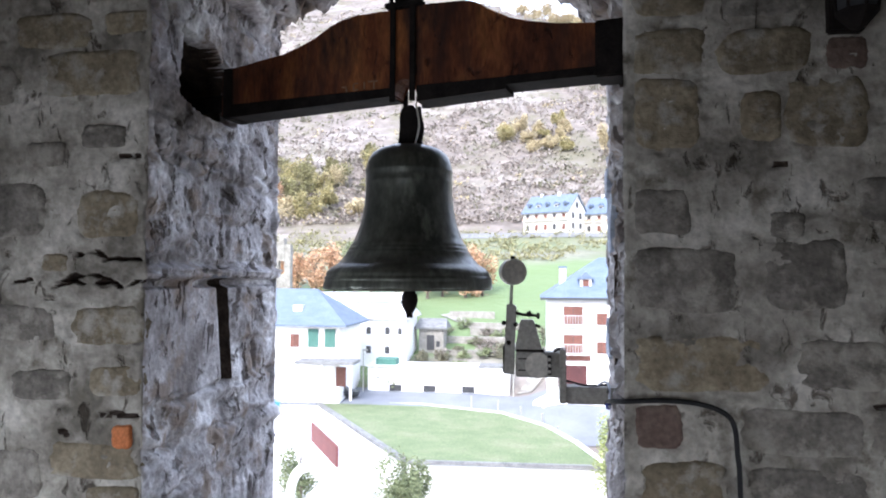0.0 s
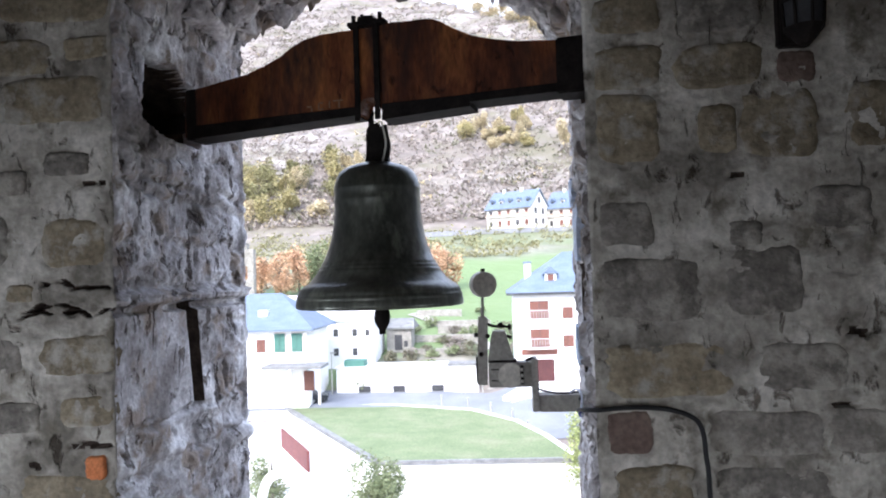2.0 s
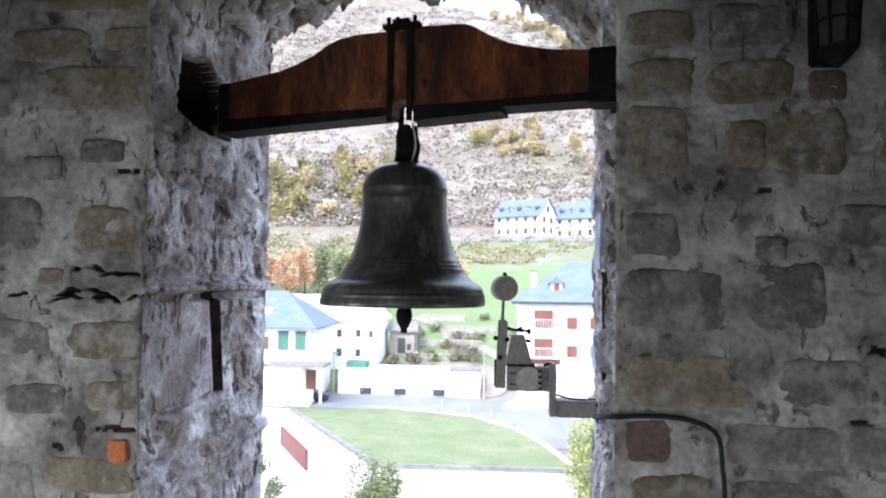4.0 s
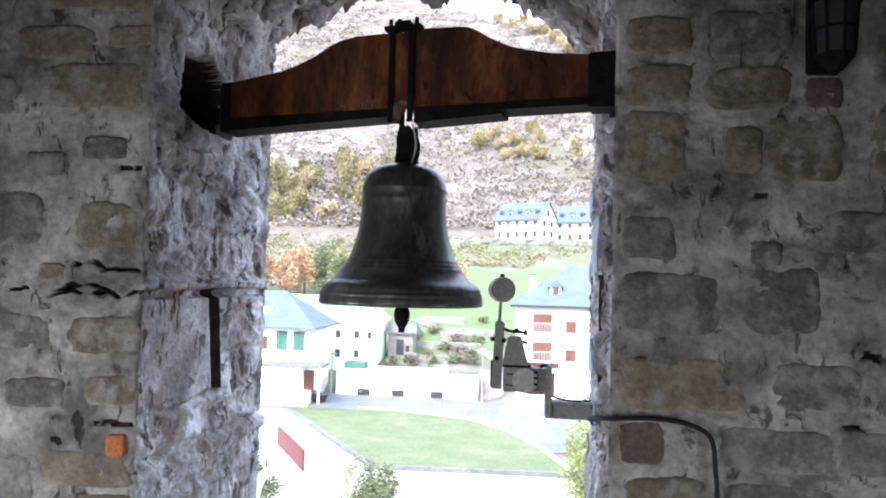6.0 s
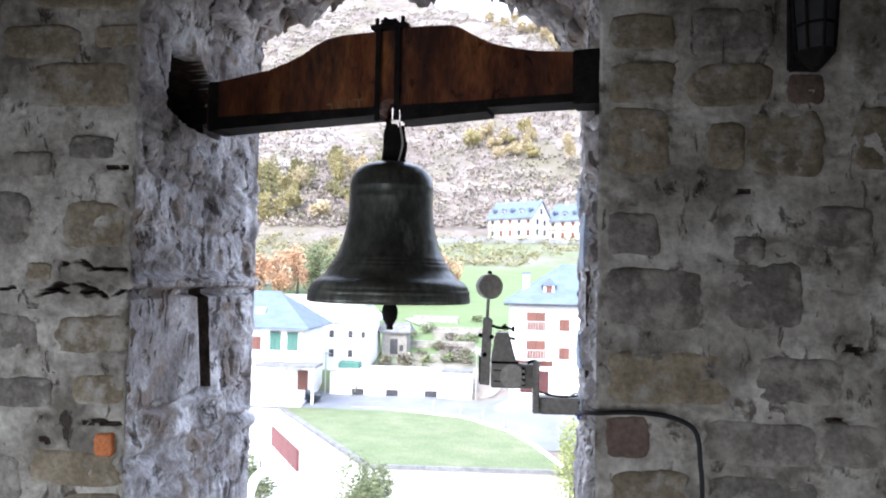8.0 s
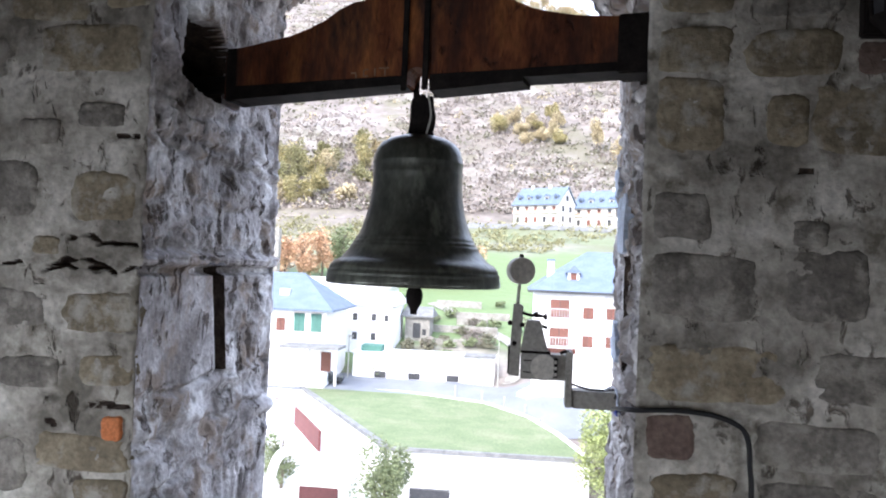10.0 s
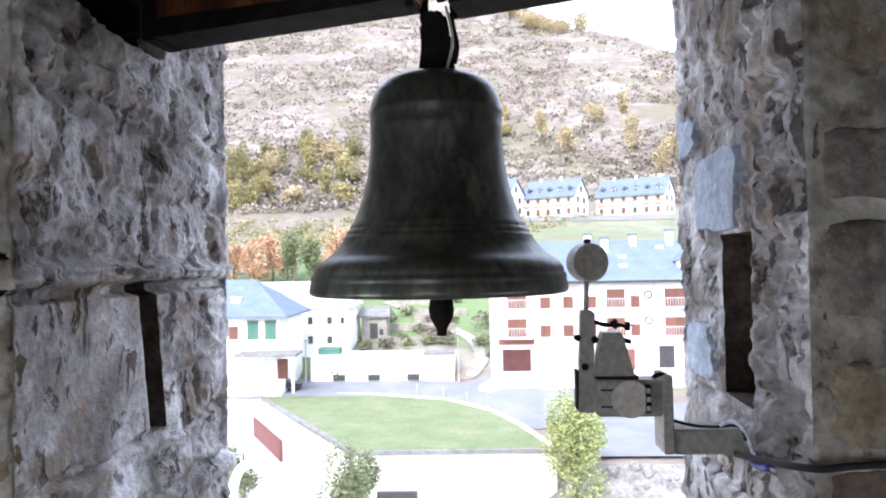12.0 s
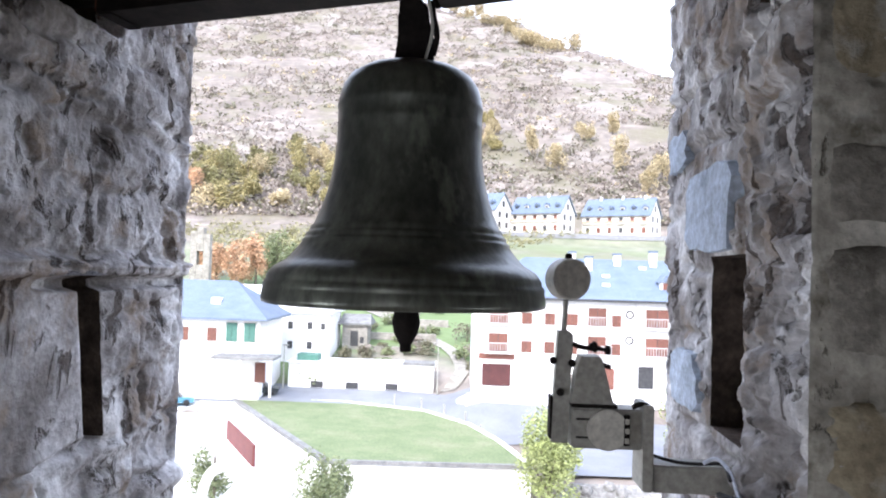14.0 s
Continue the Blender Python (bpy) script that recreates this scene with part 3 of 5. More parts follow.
# ---------------------------------------------------------------- the bell on its yoke
def bell():
    ob = thing("church_bell", pose(-0.24, 2.45, 1.43), "dark green-black patinated bronze church bell hanging under its yoke", "bell")
    outer = [(0.300, 0.000), (0.308, 0.003), (0.309, 0.012), (0.306, 0.030), (0.3045, 0.036), (0.306, 0.040), (0.302, 0.047), (0.2985, 0.052), (0.2995, 0.056), (0.294, 0.066),
             (0.283, 0.078), (0.267, 0.087), (0.257, 0.094), (0.241, 0.112), (0.2275, 0.130), (0.228, 0.135), (0.222, 0.139), (0.2195, 0.144), (0.220, 0.149), (0.2135, 0.153),
             (0.211, 0.159), (0.2105, 0.164), (0.204, 0.170), (0.192, 0.198), (0.180, 0.232), (0.1705, 0.270), (0.164, 0.310), (0.1605, 0.350), (0.1595, 0.385), (0.1606, 0.390),
             (0.1595, 0.395), (0.160, 0.425), (0.1615, 0.430), (0.1605, 0.436), (0.157, 0.455), (0.150, 0.478), (0.135, 0.500), (0.110, 0.516), (0.075, 0.528), (0.040, 0.535), (0.0, 0.536)]
    inner = [(0.0, 0.505), (0.12, 0.48), (0.14, 0.40), (0.15, 0.28), (0.2, 0.14), (0.27, 0.05), (0.300, 0.0)]
    part("bell_body", lathe(outer[::-1] + inner[::-1][0:], 96), BRONZE, ob, smooth=True)
    crown = plate([(-0.040, 0.525), (0.052, 0.525), (0.046, 0.56), (0.036, 0.60), (0.036, 0.645), (0.026, 0.672), (0.0, 0.684), (-0.024, 0.672), (-0.034, 0.645), (-0.032, 0.59)], -0.03, 0.03)
    bmesh.ops.bevel(crown, geom=crown.edges[:], offset=0.008, segments=2, affect="EDGES")
    part("crown", crown, IRON, ob, "dark iron hanger above the bell")
    loop = tube(spline([(0.046, -0.02, 0.55), (0.054, -0.03, 0.59), (0.046, -0.03, 0.63), (0.040, -0.02, 0.67)]), 0.007)
    part("hanger_loop", loop, IRON, ob, smooth=True)
    wire = tube(spline([(0.03, -0.045, 0.53), (0.045, -0.05, 0.60), (0.03, -0.045, 0.68)]), 0.0035)
    part("wire_tie", wire, GREYPALE, ob, "pale twisted wire tie")
    return ob


bell()


def clapper():
    ob = thing("clapper", pose(-0.235, 2.45, 1.43), "black iron clapper hanging below the bell's mouth", "clapper")
    part("ball", lathe([(0.0, 0.01), (0.014, 0.006), (0.028, -0.02), (0.031, -0.04), (0.027, -0.062), (0.016, -0.082), (0.0125, -0.088), (0.0125, -0.103), (0.0, -0.105)], 24), IRON, ob, smooth=True)
    part("shaft", tube([(0, 0, 0.0), (0, 0, 0.5)], 0.012), IRON, ob)
    return ob


clapper()
YOKE_TURN = -13.0


def yoke():
    ob = thing("bell_yoke", pose(-0.24, 2.46, 2.10, 0, 0, YOKE_TURN), "weathered red-brown timber yoke spanning the stone opening", "bell yoke")
    half = [(-0.81, 0.210), (-0.62, 0.232), (-0.52, 0.245), (-0.44, 0.268), (-0.37, 0.295), (-0.31, 0.330), (-0.265, 0.352), (-0.20, 0.359), (-0.10, 0.360), (0.0, 0.358)]
    top = half + [(0.10, 0.366), (0.24, 0.362), (0.275, 0.350), (0.34, 0.308), (0.40, 0.277), (0.46, 0.252), (0.56, 0.236), (0.70, 0.222), (0.88, 0.215)]
    arch_notch = [(0.048, 0.042), (0.044, 0.075), (0.03, 0.098), (0.0, 0.106), (-0.03, 0.098), (-0.042, 0.075), (-0.046, 0.042)]
    bm = plate(top + [(0.88, 0.05), (0.385, 0.046)] + arch_notch + [(-0.40, 0.03), (-0.81, 0.016)], -0.06, 0.05)
    bmesh.ops.bevel(bm, geom=bm.edges[:], offset=0.006, segments=2, affect="EDGES")
    part("beam", bm, WOOD, ob)
    for u in (-0.043, 0.036):
        part("strap", box(u - 0.011, u + 0.011, -0.07, -0.061, 0.015, 0.375, 0.002), IRON, ob)
        part("strap", box(u - 0.011, u + 0.011, 0.051, 0.06, 0.015, 0.375, 0.002), IRON, ob)
    part("clamp", box(-0.075, 0.075, -0.075, -0.035, 0.367, 0.384, 0.003), IRON, ob)
    for u in (-0.055, -0.02, 0.05):
        part("bolt", tube([(u, -0.055, 0.36), (u, -0.055, 0.412)], 0.008), IRON, ob)
    part("nut", box(-0.035, 0.03, -0.07, -0.04, 0.384, 0.402, 0.003), IRON, ob)
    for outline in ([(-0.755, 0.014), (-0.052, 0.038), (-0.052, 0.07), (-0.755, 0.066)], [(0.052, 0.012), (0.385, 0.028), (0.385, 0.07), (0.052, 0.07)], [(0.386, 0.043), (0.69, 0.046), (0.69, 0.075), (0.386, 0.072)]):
        part("lower_board", plate(outline, -0.064, 0.054), IRON, ob, "near-black strip along the beam's lower edge")
    # added cover: the unlit right end of the beam, darkened by colour
    part("end_sleeve", box(0.69, 0.89, -0.066, 0.056, 0.038, 0.228, 0.005), IRON, ob, "near-black cover on the beam's end, its shade put into the colour")
    part("pivot", tube([(-0.80, -0.005, 0.09), (-1.02, -0.005, 0.09)], 0.035, 14), IRON, ob, "black iron pivot in its socket")
    part("end_band", box(-0.80, -0.752, -0.064, 0.054, 0.01, 0.215, 0.004), IRON, ob, "black iron band at the beam's end")
    for u, z, w, h in ((-0.245, 0.09, 0.02, 0.005), (-0.235, 0.075, 0.006, 0.02), (-0.205, 0.086, 0.006, 0.024), (-0.195, 0.1, 0.018, 0.005), (-0.195, 0.076, 0.018, 0.005), (-0.16, 0.09, 0.006, 0.026), (-0.125, 0.102, 0.04, 0.005), (-0.12, 0.086, 0.006, 0.024)):
        part("carved_mark", box(u - w / 2, u + w / 2, -0.0625, -0.06, z - h / 2, z + h / 2), CARVED, ob, "worn pale carved mark")
    return ob


yoke()


# ---------------------------------------------------------------- the electric hammer on its bracket
def hammer():
    ob = thing("bell_hammer", pose(0, 2.58, 0), "grey enamelled electric bell hammer on a steel bracket", "bell hammer")
    head = lathe([(0.0, -0.026), (0.045, -0.026), (0.049, -0.022), (0.049, 0.022), (0.045, 0.026), (0.0, 0.026)], 40)
    bmesh.ops.transform(head, matrix=pose(0.138, 0, 1.497, 90, 0, 18), verts=head.verts)
    part("hammer_head", head, GREYPALE, ob, "round pale steel striking head")
    part("head_nut", box(0.131, 0.147, -0.008, 0.008, 1.543, 1.558, 0.002), IRON, ob)
    part("rod", tube([(0.135, 0, 1.46), (0.131, 0, 1.36)], 0.0065, 12), GREYPAINT, ob, smooth=True)
    part("lever", plate([(0.116, 1.375), (0.142, 1.375), (0.153, 1.365), (0.148, 1.24), (0.145, 1.112), (0.106, 1.114), (0.110, 1.24)], -0.014, 0.014), GREYPAINT, ob)
    part("lever_flange", box(0.102, 0.109, -0.012, 0.03, 1.12, 1.22, 0.001), IRON, ob)
    part("housing", plate([(0.170, 1.318), (0.214, 1.318), (0.220, 1.308), (0.248, 1.208), (0.148, 1.208), (0.163, 1.300)], -0.028, 0.028), GREYPAINT, ob)
    part("housing_rim", box(0.150, 0.256, -0.03, 0.03, 1.199, 1.208, 0.001), IRON, ob)
    part("coil_box", box(0.150, 0.314, -0.034, 0.034, 1.106, 1.199, 0.004), GREYPAINT, ob)
    drum = lathe([(0.0, -0.006), (0.047, -0.006), (0.047, 0.006), (0.0, 0.006)], 32)
    bmesh.ops.transform(drum, matrix=pose(0.232, -0.039, 1.152, 90, 0, 0), verts=drum.verts)
    part("cover_disc", drum, GREYPALE, ob)
    part("terminal_strip", box(0.268, 0.282, -0.046, -0.034, 1.118, 1.188, 0.001), IRON, ob)
    for z in (1.130, 1.152, 1.174):
        part("terminal", box(0.270, 0.280, -0.050, -0.046, z - 0.006, z + 0.006, 0.001), GREYPALE, ob)
    part("slit", box(0.160, 0.200, -0.0355, -0.034, 1.172, 1.176), IRON, ob)
    part("slit", box(0.160, 0.188, -0.0355, -0.034, 1.130, 1.134), IRON, ob)
    part("stop_arm", tube(spline([(0.150, -0.01, 1.345), (0.175, -0.012, 1.337), (0.215, -0.014, 1.335)]), 0.006), IRON, ob, smooth=True)
    part("stop_screw", tube([(0.190, -0.014, 1.344), (0.236, -0.014, 1.330)], 0.005), IRON, ob)
    part("screw_head", box(0.228, 0.240, -0.022, -0.006, 1.322, 1.344, 0.002), IRON, ob)
    part("knob", box(0.196, 0.208, -0.024, -0.004, 1.327, 1.352, 0.003), IRON, ob)
    part("spring_pin", tube([(0.222, -0.01, 1.298), (0.242, -0.01, 1.292)], 0.006), IRON, ob)
    for x, z in ((0.124, 1.231), (0.150, 1.30), (0.106, 1.305)):
        bolt = lathe([(0.0, -0.004), (0.009, -0.004), (0.009, 0.004), (0.0, 0.004)], 12)
        bmesh.ops.transform(bolt, matrix=pose(x, -0.017, z, 90, 0, 0), verts=bolt.verts)
        part("pivot_bolt", bolt, IRON, ob)
    part("upright_plate", box(0.312, 0.336, -0.05, 0.05, 1.015, 1.212, 0.003), GREYPAINT, ob)
    part("clamp_bolt", tube(spline([(0.29, -0.03, 1.204), (0.31, -0.03, 1.212), (0.333, -0.03, 1.204)]), 0.006), IRON, ob)
    part("arm", box(0.336, 0.62, -0.04, 0.04, 1.012, 1.075, 0.004), GREYPAINT, ob)
    return ob


hammer()


def cable():
    pts = spline([(0.475, 2.50, 1.025), (0.468, 2.40, 1.045), (0.462, 2.28, 1.07), (0.466, 2.17, 1.092), (0.50, 2.128, 1.099), (0.56, 2.134, 1.102), (0.63, 2.138, 1.103), (0.72, 2.138, 1.095), (0.79, 2.138, 1.07), (0.818, 2.138, 1.03), (0.826, 2.138, 0.95), (0.833, 2.138, 0.80), (0.835, 2.138, 0.0)], 8)
    ob = part("power_cable", tube(pts, 0.0078, 10), RUBBER, smooth=True)
    return tagged(ob, "black rubber power cable clipped along the stone wall", "cable")


cable()
tagged(part("control_wire", tube(spline([(0.33, 2.54, 1.10), (0.39, 2.545, 1.084), (0.44, 2.54, 1.082), (0.485, 2.51, 1.09), (0.475, 2.44, 1.075)]), 0.004), RUBBER, smooth=True), "thin black control wire above the bracket arm", "wire")
tagged(part("earth_wire", tube(spline([(0.45, 2.535, 1.085), (0.475, 2.52, 1.10), (0.485, 2.47, 1.085), (0.475, 2.38, 1.05), (0.462, 2.25, 1.06)]), 0.0045), WIREWHITE, smooth=True), "pale plastic earth wire fixed to the jamb", "wire")
tagged(part("insulating_tape", tube(spline([(0.470, 2.40, 1.045), (0.468, 2.35, 1.04), (0.460, 2.27, 1.06)]), 0.009), WIREBLUE, smooth=True), "blue insulating tape round the wires", "tape")


def lantern():
    ob = thing("wall_lantern", pose(1.15, 2.06, 2.20), "unlit black wall lantern with dusty glass panes", "lantern")
    part("back_plate", box(-0.05, 0.05, 0.06, 0.10, 0.02, 0.34, 0.006), IRON, ob)
    part("base_cup", lathe([(0.0, 0.0), (0.02, 0.005), (0.05, 0.04), (0.062, 0.055), (0.0, 0.056)], 8), IRON, ob)
    part("glass", lathe([(0.055, 0.056), (0.066, 0.22), (0.0, 0.221)], 8), GLASS, ob, "dusty pale glass")
    for k in range(8):
        a = 2 * math.pi * k / 8
        part("bar", tube([(0.058 * math.cos(a), 0.058 * math.sin(a), 0.055), (0.069 * math.cos(a), 0.069 * math.sin(a), 0.222)], 0.0045, 6), IRON, ob)
    part("cross_band", lathe([(0.062, 0.13), (0.067, 0.13), (0.067, 0.138), (0.062, 0.138), (0.062, 0.13)], 8), IRON, ob)
    part("roof", lathe([(0.08, 0.22), (0.06, 0.25), (0.02, 0.29), (0.0, 0.30)], 8), IRON, ob)
    return ob


lantern()


# ---------------------------------------------------------------- the ground and the hill
def profile(v, knots):
    for (a, fa), (b, fb) in zip(knots, knots[1:]):
        if v <= b:
            return fa + (fb - fa) * max(0.0, (v - a) / (b - a))
    return knots[-1][1]


BASE = [(-4000, -17.5), (40, -17.5), (50, -17.2), (57, -15.6), (70, -13.0), (76, -12.4), (81, -12.0), (86, -9.8), (95, -8.2), (120, -3.0), (150, 4.6), (172, 9.5), (178, 12.4), (196, 13.0), (204, 16.0)]
CREST = [(-0.9, 0.455), (-0.4, 0.45), (-0.15, 0.42), (0.09, 0.355), (0.32, 0.29), (0.7, 0.25)]


def ground_height(x, y):
    z = profile(min(y, 204), BASE)
    z += ramp(x, 4.0, 8.5) * (1 - ramp(y, 66, 76)) * ramp(y, 46, 51) * (-13.0 - profile(y, BASE)) * 0.9
    if 66 < y < 100:
        z += ramp(x, -2.0, 3.0) * inside(y, 71, 90, 4) * (-10.2 - profile(y, BASE)) * 0.8
    if y > 204:
        s = profile(x / y, CREST)
        crest = 86.5 / (0.5 - s)
        reach = min(y, crest)
        z = 16.0 + 0.5 * (reach - 204) - 0.25 * max(0.0, y - crest)
        z += 0.02 * (reach - 200) * noise.fractal(Vector((x * 0.012, y * 0.012, 0)), 1.0, 2.0, 4)
        z += 1.2 * noise.fractal(Vector((x * 0.06, y * 0.06, 2)), 1.0, 2.0, 3)
        z = max(z, -17.5)
    elif y > 84:
        z += 0.5 * noise.fractal(Vector((x * 0.05, y * 0.05, 5)), 1.0, 2.0, 3)
    return z


def ground():
    ys = [-4000, -1000, -300, -60, 0, 20, 34] + [40 + 1.5 * i for i in range(112)] + [210 + 6 * i for i in range(90)] + [760 + 25 * i for i in range(50)] + [2200, 3000, 4500]
    tx = [-4500, -2500, -1200, -800] + [-600 + 12 * i for i in range(30)] + [-240 + 5 * i for i in range(38)] + [-50 + 2 * i for i in range(50)] + [50 + 5 * i for i in range(38)] + [240 + 12 * i for i in range(30)] + [800, 1200, 2500, 4500]
    verts = [(x, y, ground_height(x, y)) for y in ys for x in tx]
    w = len(tx)
    faces = [(j * w + i, j * w + i + 1, (j + 1) * w + i + 1, (j + 1) * w + i) for j in range(len(ys) - 1) for i in range(w - 1)]
    me = bpy.data.meshes.new("ground")
    me.from_pydata(verts, [], faces)
    me.materials.append(HILLSIDE)
    me.polygons.foreach_set("use_smooth", [True] * len(faces))
    return tagged(new("ground", me), kind="structure")


ground()


def ribbon(name, line, width, mat, lift):
    """A strip of paving that lies on the ground along a line."""
    pts = spline([(x, y, 0) for x, y in line], 10)
    bm = bmesh.new()
    rows = []
    for i, p in enumerate(pts):
        d = (pts[min(i + 1, len(pts) - 1)] - pts[max(i - 1, 0)]).normalized()
        n = Vector((-d.y, d.x, 0))
        rows.append([bm.verts.new((*(p + n * width * f).to_2d(), ground_height(*(p + n * width * f).to_2d()) + lift)) for f in (-0.5, -0.25, 0, 0.25, 0.5)])
    for a, b in zip(rows, rows[1:]):
        for i in range(4):
            bm.faces.new((a[i], a[i + 1], b[i + 1], b[i]))
    return tagged(part(name, bm, mat, smooth=True), kind="structure")


ribbon("road", [(-60, 80), (-30, 77.4), (-12, 76.8), (-1, 74.0), (6, 68.5), (16, 65.5), (40, 64)], 8.0, ASPHALT, 0.14)
ribbon("forecourt", [(8, 61.5), (14, 61.5), (26, 61.5), (40, 61.5)], 10.0, ASPHALT, 0.1)
ribbon("pavement_south", [(-40, 70), (-22, 66), (-15, 58), (-12.5, 50), (-13, 40)], 20.0, CONCRETE, 0.10)
ribbon("pavement_building", [(0, 73.2), (12, 73), (30, 73)], 3.0, CONCRETE, 0.16)
ribbon("bank", [(5, 46.5), (12, 46.5), (26, 46.5)], 9.0, RUBBLE, 0.3)
ribbon("side_road", [(8.5, 57.5), (14, 57.5), (26, 57.5), (40, 57.5)], 9.0, ASPHALT, 0.25)
ribbon("lane", [(-1.0, 80), (0.6, 86), (-1.5, 94), (-8, 102), (-14, 110)], 1.8, RUIN, 0.15)
ribbon("upper_road", [(-30, 176.5), (0, 176.5), (40, 176.5), (80, 177)], 3.0, COPING, 0.15)


# ---------------------------------------------------------------- plants
def scatter_leaves(bm, centre, radii, count, size, rng, up=0.35):
    """Adds small leaf clumps, each a bent pair of faces, through an uneven crown."""
    lobes = [(Vector((rng.uniform(-0.55, 0.55), rng.uniform(-0.55, 0.55), rng.uniform(-0.6, 0.6))), rng.uniform(0.35, 0.62)) for _ in range(9)]
    for _ in range(count):
        o, r = lobes[rng.randrange(9)]
        d = Vector((rng.gauss(0, 1), rng.gauss(0, 1), rng.gauss(0, 1))).normalized() * r * rng.uniform(0.5, 1.05)
        p = Vector(centre) + Vector(((o.x + d.x) * radii[0], (o.y + d.y) * radii[1], (o.z + d.z) * radii[2]))
        a = Vector((rng.gauss(0, 1), rng.gauss(0, 1), rng.gauss(0, up))).normalized()
        b = a.cross(Vector((rng.gauss(0, 1), rng.gauss(0, 1), rng.gauss(0, 1)))).normalized()
        s = size * rng.uniform(0.6, 1.3)
        c = a.cross(b) * s * 0.3
        v = [bm.verts.new(p + q) for q in (-a * s, b * s * 0.6 + c, a * s, -b * s * 0.6 + c)]
        bm.faces.new((v[0], v[1], v[2]))
        bm.faces.new((v[0], v[2], v[3]))


def tree(place, height, spread, mat, label, seed, count=900, size=0.16, low=0.25):
    rng = random.Random(seed)
    x, y = place
    ob = thing("tree", pose(x, y, ground_height(x, y) - 0.1), label, "tree")
    trunk = tube(spline([(0, 0, 0), (0.1, 0.05, height * 0.3), (0.0, 0.1, height * 0.6), (0.1, 0, height * 0.85)], 4), [0.03 * height * (1 - 0.85 * i / 12) for i in range(13)], 8)
    for k in range(7):
        a, h = k * 2.4, height * (0.25 + 0.08 * k)
        tube([(0, 0, h), (math.cos(a) * spread * 0.35, math.sin(a) * spread * 0.35, h + height * 0.12), (math.cos(a) * spread * 0.6, math.sin(a) * spread * 0.6, h + height * 0.22)], [0.011 * height, 0.007 * height, 0.003 * height], 5, trunk)
    part("trunk", trunk, BARK, ob)
    bm = bmesh.new()
    scatter_leaves(bm, (0, 0, height * (1 + low) / 2), (spread, spread, height * (1 - low) / 2), count, size, rng)
    part("crown", bm, mat, ob)
    return ob


tree((6.4, 49.0), 8.6, 2.9, LEAF_YELLOWGREEN, "yellow-green poplar beside the lawn's corner", 3, 9000, 0.11, 0.1)
tree((17.6, 53.5), 7.6, 2.6, LEAF_YELLOWGREEN, "slender yellow-green tree beside the road", 4, 7000, 0.11, 0.1)
tree((-8.2, 45.0), 7.4, 2.1, LEAF_GREEN, "grey-green bushy tree below the lawn wall", 5, 9000, 0.1, 0.1)
tree((-0.2, 45.0), 3.0, 1.3, LEAF_ORANGE, "small russet shrub below the lawn wall", 6, 500, 0.12, 0.1)
tree((-18.0, 53.0), 4.7, 1.7, LEAF_GREEN, "grey-green bush beside the white pipe arch", 8, 2500, 0.12, 0.1)
tree((6.8, 46.5), 4.0, 2.0, LEAF_GREEN, "pale green shrub on the rubble bank", 7, 900, 0.14, 0.1)
for i in range(12):
    rng = random.Random(40 + i)
    x = -46 + 3.4 * i + rng.uniform(-1, 1)
    tree((x, 124 + rng.uniform(-3, 3)), rng.uniform(8.5, 11.5), rng.uniform(2.4, 3.4), LEAF_GREEN if i in (4, 5) else LEAF_ORANGE, "leafy tree in autumn green" if i in (4, 5) else "orange autumn tree at the meadow's edge", 60 + i, 2200, 0.24, 0.05)
for i in range(48):
    rng = random.Random(140 + i)
    x, y = rng.uniform(-108, -40), 208 + 46 * rng.random()
    tint = LEAF_ORANGE if x < -80 and y < 222 else LEAF_YELLOW if i % 5 == 0 else LEAF_OLIVE if i % 2 else LEAF_DEEPOLIVE
    tree((x, y), rng.uniform(5, 11.5), rng.uniform(2.4, 5.2), tint, "russet autumn tree on the hillside" if tint is LEAF_ORANGE else "olive and yellow autumn tree on the hillside", 160 + i, 1300, 0.36, 0.0)
for i in range(16):
    rng = random.Random(240 + i)
    x, y = rng.uniform(20, 130), rng.uniform(206, 300)
    tree((x, y), rng.uniform(8, 14), rng.uniform(3.0, 5.0), LEAF_YELLOW, "pale yellow birch on the hillside", 260 + i, 1600, 0.36, 0.05)
for i in range(12):
    rng = random.Random(540 + i)
    x, y = rng.uniform(-12, 14), rng.uniform(268, 300)
    tree((x, y), rng.uniform(5, 9), rng.uniform(3.0, 4.5), LEAF_YELLOW if i % 3 else LEAF_OLIVE, "pale yellow-green bush on the hillside", 560 + i, 1500, 0.34, 0.0)

for i in range(11):
    rng = random.Random(440 + i)
    az = -0.02 + 0.017 * i
    y = 86.5 / (0.5 - profile(az, CREST)) - rng.uniform(15, 70)
    tree((az * y, y), rng.uniform(12, 17), rng.uniform(8, 12), LEAF_YELLOW, "yellowing tree below the ridge", 460 + i, 1500, 0.7, 0.0)


